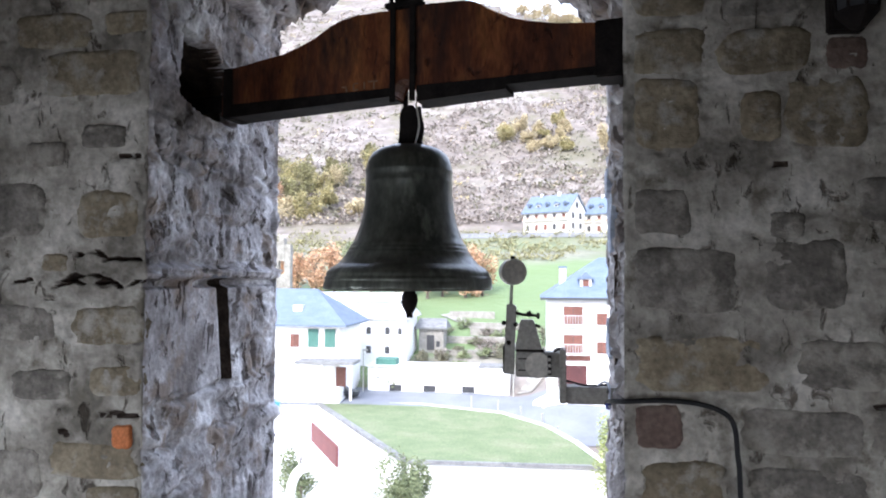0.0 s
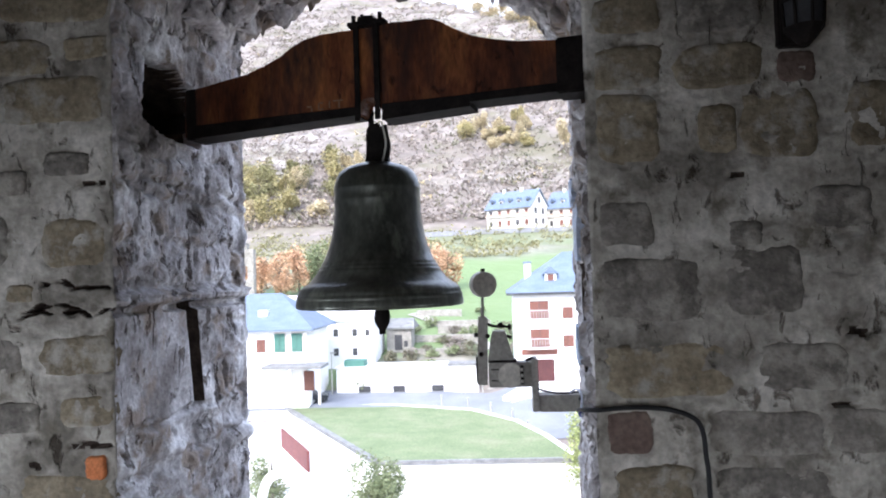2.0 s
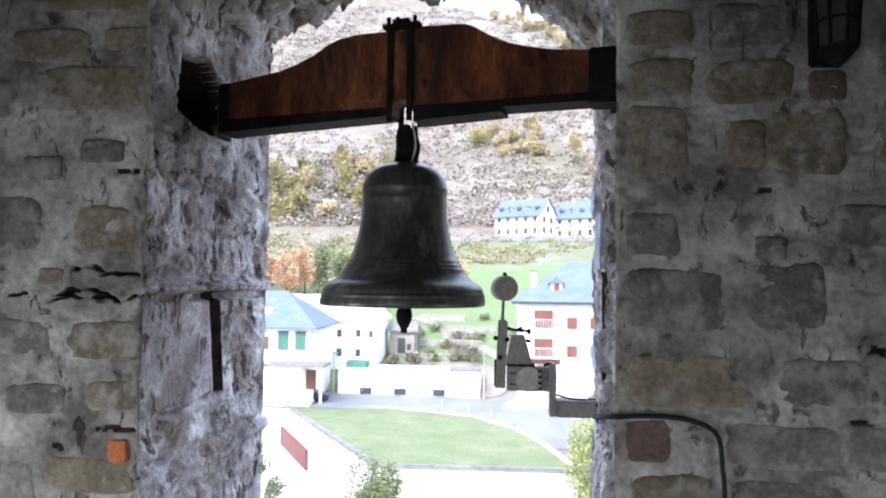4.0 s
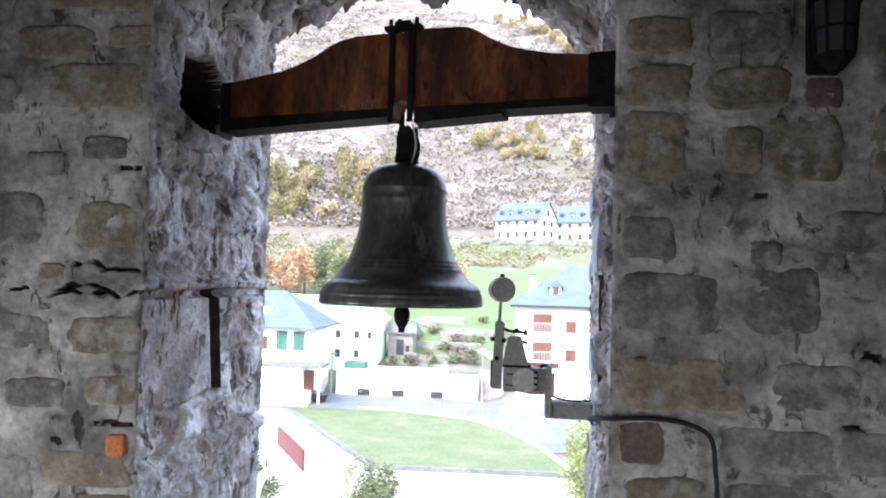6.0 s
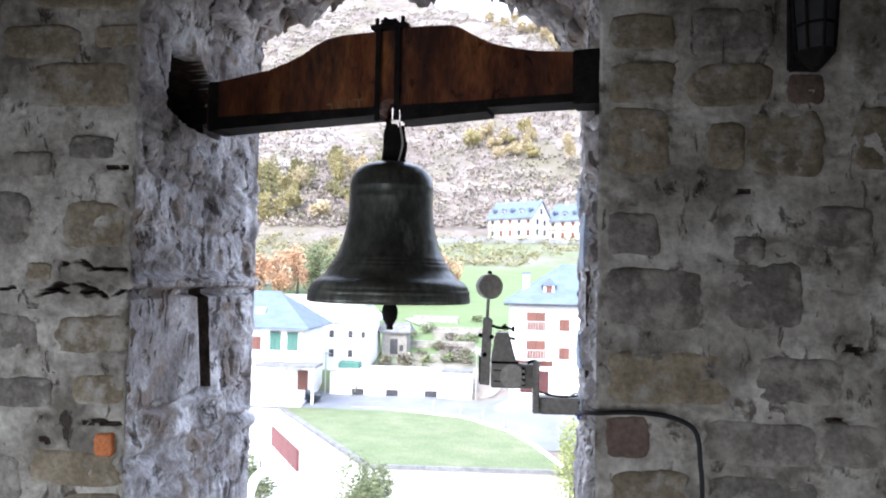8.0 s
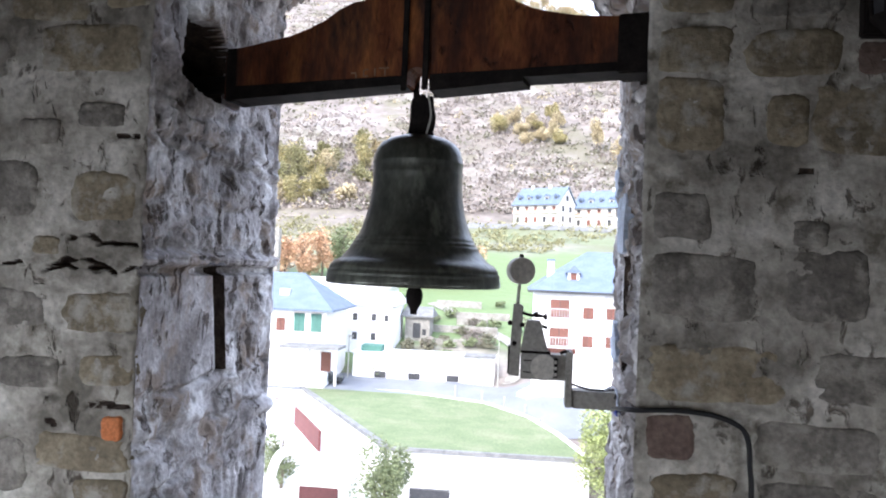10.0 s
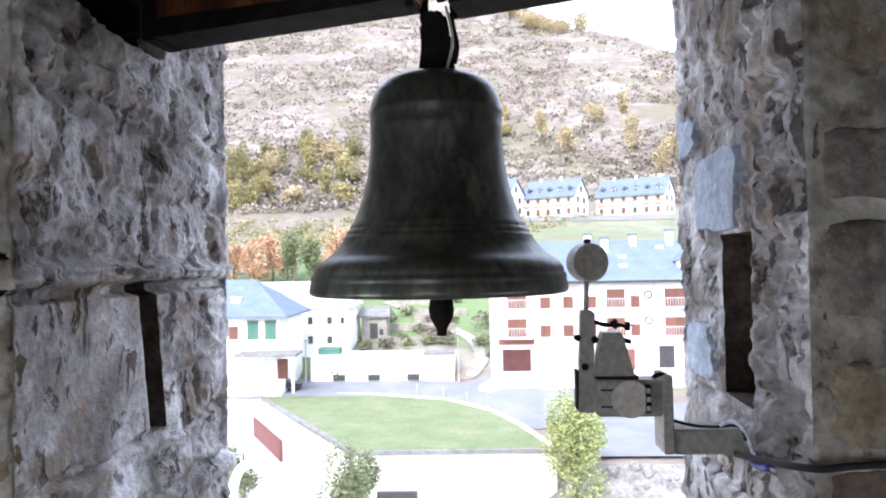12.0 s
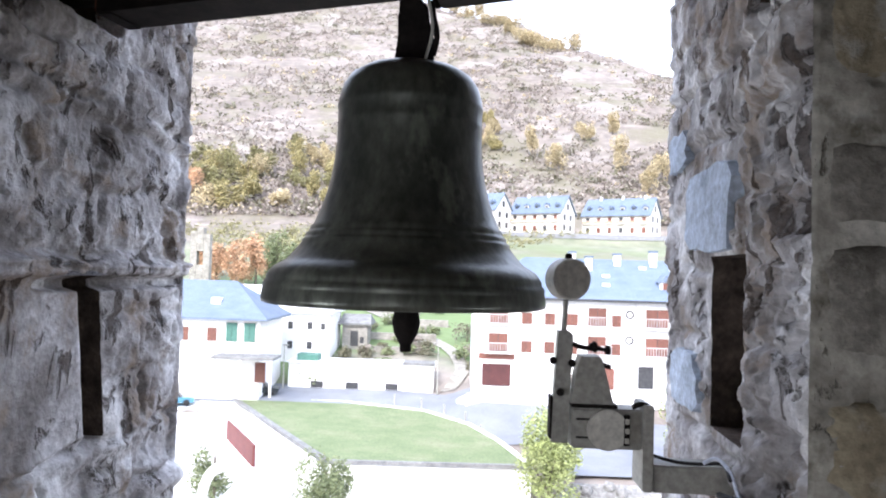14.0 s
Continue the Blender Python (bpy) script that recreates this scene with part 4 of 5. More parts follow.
def scrub(name, mat, seed, count, label, near=206, reach=620, size=1.0):
    rng = random.Random(seed)
    verts, faces = [], []
    for _ in range(count):
        y = near + reach * rng.random() ** 1.4
        x = y * rng.uniform(-0.5, 0.42)
        if noise.noise(Vector((x * 0.02, y * 0.02, seed))) < -0.12:
            continue
        if y > 86.5 / (0.5 - profile(x / y, CREST)) + 20:
            continue
        z = ground_height(x, y)
        r = size * rng.uniform(0.8, 2.4) * (1 + y / 900)
        for _ in range(18):
            p = Vector((x + rng.gauss(0, r * 0.5), y + rng.gauss(0, r * 0.5), z + abs(rng.gauss(0, r * 0.45))))
            a = Vector((rng.gauss(0, 1), rng.gauss(0, 1), rng.gauss(0, 0.6))).normalized() * r * 0.2
            b = a.cross(Vector((rng.gauss(0, 1), rng.gauss(0, 1), rng.gauss(0, 1)))).normalized() * r * 0.18
            k = len(verts)
            verts += [p - a, p + b, p + a, p - b]
            faces.append((k, k + 1, k + 2, k + 3))
    me = bpy.data.meshes.new(name)
    me.from_pydata([tuple(v) for v in verts], [], faces)
    me.materials.append(mat)
    return tagged(new(name, me), label, "scrub", kind="stuff")


scrub("scrub", LEAF_SCRUB, 11, 9000, "bare brown scrub covering the steep hillside")
scrub("scrub", LEAF_SCRUBGREEN, 12, 3300, "dark green scrub scattered over the hillside")
scrub("scrub", LEAF_YELLOW, 13, 500, "yellowing bushes scattered over the hillside")
scrub("scrub", LEAF_DEEPOLIVE, 14, 1500, "low olive scrub on the bank below the houses", 150, 30, 0.55)


# ---------------------------------------------------------------- the lawn terrace below
def terrace():
    ob = thing("lawn_terrace", pose(0, 0, 0), "flat white garage building roofed with a mown green lawn", "terrace building")
    outline = [(-24.5, 76.0), (-9.4, 52.0), (5.6, 52.6), (3.6, 60.0), (1.2, 66.0), (-3.2, 71.6), (-12.0, 74.9)]
    part("wall", slab(outline, -18.0, -12.62), WHITE, ob)
    inner = [(x * 0.985 - 0.12, (y - 63) * 0.975 + 63) for x, y in outline]
    part("lawn", slab(inner, -12.7, -12.46), LAWN, ob, "mown green lawn")
    for (a, b), w in zip(zip(outline, outline[1:] + outline[:1]), (0.5, 0.35, 0.45, 0.45, 0.45, 0.45, 0.45)):
        a, b = Vector((*a, 0)), Vector((*b, 0))
        d = (b - a).normalized()
        n = Vector((-d.y, d.x, 0)) * w / 2
        bm = slab([(q.x, q.y) for q in (a - n, b - n, b + n, a + n)], -12.66, -12.36)
        part("coping", bm, COPING if w != 0.45 else CONCRETE, ob)
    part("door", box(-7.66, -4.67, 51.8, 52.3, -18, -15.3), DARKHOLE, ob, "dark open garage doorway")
    return ob


terrace()


def flat_thing(name, bm, mat, label, category, group=""):
    return tagged(part(name, bm, mat), label, category, group)


retaining = thing("retaining_wall", pose(-20.5, 63.5, -14.0, 0, 0, -60), "white retaining wall topped by a red painted panel", "wall")
part("wall", box(0, 9.8, -0.15, 0.15, -4.0, 0.0, 0.03), WHITE, retaining)
part("red_panel", box(0, 9.8, -0.1, 0.1, 0.0, 1.7, 0.02), REDWALL, retaining, "red painted panel")
ring = tube(spline([(-18.0, 50.5, -17.4), (-17.9, 50.5, -14.8), (-17.4, 50.5, -13.3), (-16.4, 50.5, -12.7), (-15.4, 50.5, -12.9), (-15.0, 50.5, -14.2), (-15.0, 50.5, -17.4)], 6), 0.35, 10)
flat_thing("white_pipe_arch", ring, WHITE, "white painted curved pipe arch over the lower yard", "pipe arch")
garage = thing("garage", pose(-12.95, 46.0, -18.0), "small white garage with a red-brown door", "garage")
part("wall", box(-2.0, 2.0, 0.0, 3.0, 0.0, 4.45, 0.03), WHITE, garage)
part("door", box(-1.35, 1.35, -0.08, 0.05, 0.2, 4.2, 0.02), MAROON, garage, "red-brown garage door")
part("roof", box(-2.15, 2.15, -0.2, 3.2, 4.45, 4.6, 0.02), CONCRETE, garage)
bm = bmesh.new()
for i in range(170):
    rng = random.Random(i)
    x, y = rng.uniform(5.5, 22), rng.uniform(42, 51)
    s = rng.uniform(0.15, 0.55)
    bmesh.ops.create_icosphere(bm, subdivisions=1, radius=s, matrix=pose(x, y, ground_height(x, y) + s * 0.2, rng.uniform(0, 90), rng.uniform(0, 90), 0))
tagged(part("rubble", bm, RUBBLE), "grey rubble stones on the bank below the road", "rubble", kind="stuff")
for i in range(7):
    x, y = [(-6.5, 74.2), (-3.6, 72.9), (-1.2, 70.9), (0.9, 68.7), (2.3, 66.2), (3.5, 63.6), (4.6, 60.8)][i]
    z = ground_height(x, y)
    bm = lathe([(0.09, z - 0.1), (0.09, z + 1.15), (0.12, z + 1.2), (0.0, z + 1.3)], 10)
    bmesh.ops.translate(bm, verts=bm.verts, vec=(x, y, 0))
    tagged(part("bollard", bm, GREYPAINT), "grey bollard at the road's edge", "bollard", "bollards along the road")


def car(x, y, turn, mat, label):
    ob = thing("car", pose(x, y, ground_height(x, y) + 0.13, 0, 0, turn), label, "car", "parked cars")
    part("body", plate([(-2.0, 0.3), (2.0, 0.3), (2.05, 0.75), (1.3, 0.85), (-1.8, 0.9), (-2.05, 0.8)], -0.85, 0.85), mat, ob)
    part("cabin", plate([(-1.7, 0.88), (0.9, 0.86), (0.35, 1.42), (-1.2, 1.45)], -0.75, 0.75), DARKHOLE, ob, "dark glazed cabin")
    part("roof", box(-1.2, 0.35, -0.72, 0.72, 1.42, 1.48, 0.02), mat, ob)
    for wx in (-1.3, 1.3):
        for wy in (-0.8, 0.8):
            w = lathe([(0.0, -0.1), (0.33, -0.1), (0.33, 0.1), (0.0, 0.1)], 14)
            bmesh.ops.transform(w, matrix=pose(wx, wy, 0.33, 90, 0, 0), verts=w.verts)
            part("wheel", w, RUBBER, ob)
    return ob


CARDARK = material("dark_car_paint", [(0.03, 0.035, 0.045), (0.05, 0.055, 0.065)], 1, 9, 0.25, 0.3, bump=0.0)
CARBLUE = material("blue_car_paint", [(0.08, 0.22, 0.32), (0.1, 0.26, 0.36)], 1, 9, 0.25, 0.3, bump=0.0)
car(-21.4, 76.4, 8, CARDARK, "dark parked car on the village square")
car(-28.8, 71.4, 20, CARBLUE, "blue parked car beside the village house")
car(23.5, 71.6, 0, CARDARK, "dark parked car before the apartment building")


def lamp_post(x, y, height):
    z = ground_height(x, y)
    ob = thing("street_lamp", pose(x, y, z - 0.1), "thin grey street lamp post beside the road", "street lamp", "street lamps")
    part("pole", lathe([(0.09, 0.0), (0.07, height * 0.5), (0.05, height), (0.0, height)], 10), GREYPAINT, ob)
    part("lamp_head", box(-0.15, 0.5, -0.12, 0.12, height - 0.05, height + 0.12, 0.03), GREYPAINT, ob)
    return ob


lamp_post(-2.2, 79.0, 5.6)
lamp_post(-19.6, 79.4, 5.0)
for i, (x, y, h) in enumerate(((-11.5, 88.5, 1.6), (-9.0, 89.5, 1.3), (-6.4, 90.5, 1.5), (-4.0, 91.5, 1.8), (0.8, 90, 2.4), (-17.0, 80.5, 2.2), (-14.2, 88.0, 1.5), (-12.8, 98.5, 1.8), (-3.6, 99.5, 1.6), (1.2, 97.0, 2.8))):
    tree((x, y), h, h * 0.8, LEAF_GREEN if i % 3 else LEAF_SCRUBGREEN, "low grey-green garden shrub", 300 + i, 260, 0.2, 0.0)

for i in range(26):
    rng = random.Random(640 + i)
    x, y = (rng.uniform(-14, -2), rng.uniform(86, 110)) if i < 16 else (rng.uniform(1.6, 5.0), rng.uniform(85, 97))
    tree((x, y), rng.uniform(0.8, 2.0), rng.uniform(0.9, 1.9), (LEAF_SCRUBGREEN, LEAF_GREEN, LEAF_SCRUB)[i % 3], "low tangled shrub on the garden slope", 660 + i, 320, 0.16, 0.0)


# ---------------------------------------------------------------- houses
def hip_roof(x0, x1, y0, y1, z0, z1, hip0, hip1, over=0.5):
    bm = bmesh.new()
    x0, x1, y0, y1 = x0 - over, x1 + over, y0 - over, y1 + over
    ym = (y0 + y1) / 2
    low = [bm.verts.new(p) for p in ((x0, y0, z0), (x1, y0, z0), (x1, y1, z0), (x0, y1, z0))]
    under = [bm.verts.new((v.co.x, v.co.y, z0 - 0.22)) for v in low]
    a, b = bm.verts.new((x0 + hip0, ym, z1)), bm.verts.new((x1 - hip1, ym, z1))
    bm.faces.new((low[0], low[1], b, a))
    bm.faces.new((low[2], low[3], a, b))
    bm.faces.new((low[3], low[0], a))
    bm.faces.new((low[1], low[2], b))
    for i in range(4):
        j = (i + 1) % 4
        bm.faces.new((under[i], under[j], low[j], low[i]))
    bm.faces.new(under)
    return bm


def window(parent, x, y, z, w, h, mat, rail=False, closed=0.5):
    """A window with shutters; lower edge at z. The wall's face is at y."""
    part("window_frame", box(x - w / 2 - 0.08, x + w / 2 + 0.08, y - 0.05, y + 0.1, z - 0.08, z + h + 0.08), CREAM, parent)
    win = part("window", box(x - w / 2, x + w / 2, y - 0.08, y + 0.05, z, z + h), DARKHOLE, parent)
    leaf = w / 2 * 0.94
    for s in (-1, 1):
        c = x + s * w / 4
        part("shutter", box(c - leaf / 2, c + leaf / 2, y - 0.14, y - 0.09, z + 0.03, z + h - 0.03), mat, win)
    if rail:
        balcony(parent, x, y, z, w + 1.0)


def balcony(parent, x, y, z, w):
    bal = part("balcony", box(x - w / 2, x + w / 2, y - 0.9, y, z - 0.16, z), CONCRETE, parent)
    part("handrail", box(x - w / 2, x + w / 2, y - 0.9, y - 0.84, z + 0.92, z + 1.0), RAIL, bal)
    for i in range(int(w / 0.28) + 1):
        part("baluster", box(x - w / 2 + 0.28 * i, x - w / 2 + 0.28 * i + 0.05, y - 0.89, y - 0.85, z, z + 0.95), RAIL, bal)


def apartment_building():
    y, base, eave, x0, x1 = 75.0, -10.3, -0.75, 1.5, 31.0
    ob = thing("apartment_building", pose(0, 0, 0), "white three-storey apartment building with red-brown shutters and slate roof", "apartment building")
    part("wall", box(x0, x1, y, y + 10, base - 2.5, eave), WHITE, ob)
    roof = part("roof", hip_roof(x0, x1, y, y + 10, eave, 3.6, 6.5, 6.5, 0.7), SLATE, ob, "blue-grey slate roof")
    part("gutter", box(x0 - 0.75, x1 + 0.75, y - 0.82, y - 0.7, eave - 0.25, eave - 0.02), DARKHOLE, ob)
    for x, w, rail in ((4.2, 2.0, True), (7.2, 1.1, False), (9.6, 1.1, False), (11.9, 1.3, False), (14.6, 1.9, True), (16.6, 1.0, False), (20.9, 2.4, True), (24.3, 1.6, False), (27.2, 2.2, True)):
        window(ob, x, y, -3.6, w, 1.9 if rail else 1.2, SHUTTER, rail)
        window(ob, x, y, -6.6, w, 1.9 if rail else 1.2, SHUTTER, rail)
    for z in (-2.3, -5.0):
        ring = lathe([(0.3, -0.05), (0.45, -0.05), (0.45, 0.05), (0.3, 0.05), (0.3, -0.05)], 20)
        bmesh.ops.transform(ring, matrix=pose(18.0, y - 0.04, z, 90, 0, 0), verts=ring.verts)
        part("round_window", ring, DARKHOLE, ob)
    part("garage_door", box(2.6, 5.6, y - 0.1, y + 0.1, base + 0.1, base + 2.4), MAROON, ob, "dark red garage door")
    part("garage_lintel", box(2.2, 6.0, y - 0.14, y + 0.1, base + 2.9, base + 3.5), SHUTTER, ob)
    for x, w in ((11.5, 1.0), (13.3, 0.9), (16.0, 1.0), (23.0, 1.0), (26.0, 1.0)):
        part("street_door", box(x - w / 2, x + w / 2, y - 0.08, y + 0.1, base + 0.1, base + 2.3), SHUTTER, ob)
    part("shop_window", box(19.0, 20.6, y - 0.08, y + 0.1, base + 0.3, base + 2.6), DARKHOLE, ob)
    for x in (18.6, 22.2, 9.0):
        part("pilaster", box(x - 0.1, x + 0.1, y - 0.12, y, base, eave - 0.25), CONCRETE, ob)
    for x in (5.6, 11.0, 22.0, 27.0):
        d = part("dormer", box(x - 0.6, x + 0.6, y + 0.9, y + 4.0, eave + 0.9, eave + 2.0), WHITE, roof)
        part("dormer_roof", plate([(x - 0.85, eave + 1.95), (x, eave + 2.75), (x + 0.85, eave + 1.95)], y + 0.7, y + 4.2), SLATE, roof)
        part("dormer_window", box(x - 0.32, x + 0.32, y + 0.84, y + 0.9, eave + 1.1, eave + 1.9), SHUTTER, roof)
    for x, yy, z, h in ((3.2, 77.6, 1.0, 1.9), (14.2, 78.6, 2.2, 2.0), (17.5, 79.4, 3.0, 1.6), (21.5, 79.4, 3.1, 1.9), (12.5, 79.5, 3.2, 1.5)):
        ch = part("chimney", box(x - 0.35, x + 0.35, yy - 0.35, yy + 0.35, z - 1.5, z + h - 0.5), WHITE, roof)
        part("chimney_cap", box(x - 0.45, x + 0.45, yy - 0.45, yy + 0.45, z + h - 0.5, z + h - 0.3), SLATE, roof)
    for x, z in ((15.7, 0.75), (15.9, 1.7), (20.2, 2.7), (24.6, 1.0), (23.5, 2.6)):
        yy = 74.3 + (z - eave) / (3.6 - eave) * 5.7
        part("skylight", box(x - 0.4, x + 0.4, yy - 0.25, yy + 0.25, z - 0.15, z + 0.2), CONCRETE, roof)
    return ob


apartment_building()


def village_house():
    y, base, eave = 74.0, -10.6, -3.9
    ob = thing("village_house", pose(0, 0, 0), "white rendered village house with hipped slate roof and green shutters", "house")
    part("wall", box(-40, -20.9, y, y + 9, base - 2, eave), WHITE, ob)
    roof = part("roof", hip_roof(-40, -20.9, y, y + 9, eave, -0.1, 4.0, 5.0, 0.9), SLATE, ob, "blue-grey slate roof")
    part("dormer", box(-26.6, -25.6, y + 1.0, y + 3.5, -2.9, -1.9), WHITE, roof)
    for x in (-23.9, -22.0):
        window(ob, x, y, -6.4, 1.2, 2.0, GREENSHUTTER)
    for x in (-33, -29, -26):
        window(ob, x, y, -6.4, 1.0, 1.4, SHUTTER)
    porch = part("porch_roof", box(-25, -18.6, y - 3.0, y, -7.9, -7.6), COPING, ob)
    for x in (-24.7, -22.0, -18.9):
        part("porch_post", box(x - 0.12, x + 0.12, y - 2.9, y - 2.7, -11.6, -7.9), CONCRETE, ob)
    part("door", box(-21.3, -20.2, y - 0.08, y + 0.1, base, base + 2.1), SHUTTER, ob)
    return ob


village_house()


def plain_house(x0, x1, y, depth, base, eave, ridge, mat, label, openings):
    ob = thing("house", pose(0, 0, 0), label, "house")
    part("wall", box(x0, x1, y, y + depth, base - 2, eave), mat, ob)
    part("roof", hip_roof(x0, x1, y, y + depth, eave, ridge, 0.3, 0.3, 0.5), CONCRETE if mat == WHITE else COPING, ob)
    for x, z, w, h in openings:
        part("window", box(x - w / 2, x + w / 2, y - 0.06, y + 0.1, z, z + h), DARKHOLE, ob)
    return ob


plain_house(-21.8, -15.8, 86, 8, -9.4, -3.7, -2.4, WHITE, "white gabled house with small dark windows", [(-20.6, -5.9, 0.6, 0.9), (-20.6, -8.3, 0.6, 0.9), (-18.2, -5.9, 0.6, 0.9), (-18.2, -8.3, 0.6, 0.9), (-16.6, -5.9, 0.5, 0.8)])
plain_house(-15.2, -11.9, 92, 4, -8.6, -5.4, -4.3, RUIN, "small grey stone barn with a dark doorway", [(-13.6, -8.4, 1.0, 2.0), (-12.6, -8.0, 0.5, 0.8)])
plain_house(-34, -20, 104, 9, -6.0, -2.2, -1.2, WHITE, "long white house behind the village roofs", [(-24, -4.4, 0.8, 0.9)])


def low_building():
    ob = thing("low_white_building", pose(0, 0, 0), "long low white building with flat concrete roof", "building")
    part("wall", box(-19.2, -2.7, 80, 83.6, -13.5, -9.15), WHITE, ob)
    part("roof", box(-19.4, -2.5, 79.7, 83.9, -9.15, -9.0), CONCRETE, ob)
    part("roof_cover", box(-6.2, -2.6, 79.6, 82, -9.0, -8.75), COPING, ob)
    part("hut", box(-18.4, -16.0, 80.6, 82.6, -9.0, -8.3), GREENSHUTTER, ob, "small green roof hut")
    for x in (-15.9, -11.9, -7.4):
        part("window", box(x - 0.7, x + 0.7, 79.93, 80.1, -11.9, -11.2), DARKHOLE, ob)
    return ob


low_building()


def garden_walls():
    for i, (x0, x1, y, h) in enumerate(((-12, -3, 96, 1.0), (-10.5, -1.5, 103, 0.9), (-13, -6, 108, 1.0), (-11, -5, 91, 0.7), (-9, -4.5, 99.5, 1.3), (2.0, 3.2, 88, 1.4))):
        z = ground_height((x0 + x1) / 2, y)
        flat_thing("garden_wall", box(x0, x1, y, y + 0.5, z - 1.5, z + h, 0.05), RUIN, "low pale stone garden wall in the meadow", "wall", "garden walls")


garden_walls()


def ruin_gable():
    ob = thing("bell_gable", pose(-41.8, 112, 0), "narrow stone bell gable with an open window", "ruin")
    bm = box(-1.6, -0.5, -0.6, 0.6, -8, 7.0, 0.08)
    box(0.5, 1.6, -0.6, 0.6, -8, 6.6, 0.08, bm)
    box(-0.5, 0.5, -0.6, 0.6, -8, 1.6, 0.0, bm)
    box(-0.5, 0.5, -0.6, 0.6, 3.8, 7.6, 0.0, bm)
    part("wall", bm, RUIN, ob)
    return ob


ruin_gable()


def terrace_house(x, y, base, length, turn):
    """Two storeys with balconies under a steep slate roof with dormers, gabled at both ends."""
    ob = thing("terraced_house", pose(x, y, base, 0, 0, turn), "white terraced house row with blue slate roof on the slope", "house row", "house rows on the slope")
    half, depth, eave, ridge = length / 2, 9.0, 5.6, 10.0
    bm = bmesh.new()
    ends = [[bm.verts.new((e, yy, z)) for yy, z in ((0, -3), (depth, -3), (depth, eave), (depth / 2, ridge - 0.1), (0, eave))] for e in (-half, half)]
    for e in ends:
        bm.faces.new(e)
    for i in range(5):
        bm.faces.new((ends[0][i], ends[0][(i + 1) % 5], ends[1][(i + 1) % 5], ends[1][i]))
    part("wall", bm, CREAM, ob)
    bm = bmesh.new()
    for side in (0, 1):
        edge, drop = (-0.7, eave - 0.6) if side == 0 else (depth + 0.7, eave - 0.6)
        rows = [[bm.verts.new((e, yy, z + lift)) for e in (-half - 0.4, half + 0.4)] for lift in (0.0, 0.25) for yy, z in ((edge, drop), (depth / 2, ridge))]
        for a, b in ((0, 1), (3, 2), (0, 2), (1, 3)):
            bm.faces.new((rows[a][0], rows[a][1], rows[b][1], rows[b][0]))
        for e in (0, 1):
            bm.faces.new([rows[r][e] for r in (0, 1, 3, 2)])
    roof = part("roof", bm, SLATE, ob, "blue-grey slate roof")
    count = max(4, round(length / 3.0))
    for i in range(count):
        u = -half + (i + 0.5) * length / count
        part("dormer", box(u - 0.55, u + 0.55, 0.9, 3.4, eave + 0.5, eave + 1.9), CREAM if i % 2 else SLATE, roof)
        part("dormer_roof", plate([(u - 0.8, eave + 1.85), (u, eave + 2.6), (u + 0.8, eave + 1.85)], 0.6, 3.6), SLATE, roof)
        part("dormer_window", box(u - 0.35, u + 0.35, 0.84, 0.9, eave + 0.7, eave + 1.6), DARKHOLE, roof)
        for z in (0.5, 3.3):
            part("window", box(u - 0.5, u + 0.5, -0.06, 0.1, z, z + 1.5), SHUTTER if i % 3 else DARKHOLE, ob)
        bal = part("balcony", box(u - 1.2, u + 1.2, -0.9, -0.002, 2.95, 3.1), CONCRETE, ob)
        part("parapet", box(u - 1.2, u + 1.2, -0.9, -0.82, 3.1, 3.75), TANWOOD, bal)
        part("lintel", box(u - 0.8, u + 0.8, -0.05, 0.1, 5.0, 5.2), TANWOOD, ob)
        if i % 2:
            part("chimney", box(u - 1.4, u - 0.8, depth / 2 - 0.4, depth / 2 + 0.4, ridge - 0.8, ridge + 0.9), CONCRETE, roof)
    for w, z in ((2.4, 0.8), (6.2, 0.8), (2.4, 3.5), (6.2, 3.5), (4.4, 6.4)):
        part("gable_window", box(half - 0.1, half + 0.06, w - 0.55, w + 0.55, z, z + 1.5), DARKHOLE, ob)
    return ob


TANWOOD = material("tan_boards", [(0.34, 0.24, 0.17), (0.45, 0.34, 0.26)], 1.0, 9, 0.8, bump=0.2, bump_size=0.02)
terrace_house(2.9, 187, 13.3, 14.0, -33)
terrace_house(19.6, 187, 13.0, 15.0, -33)
terrace_house(41.0, 187, 13.0, 18.6, -33)


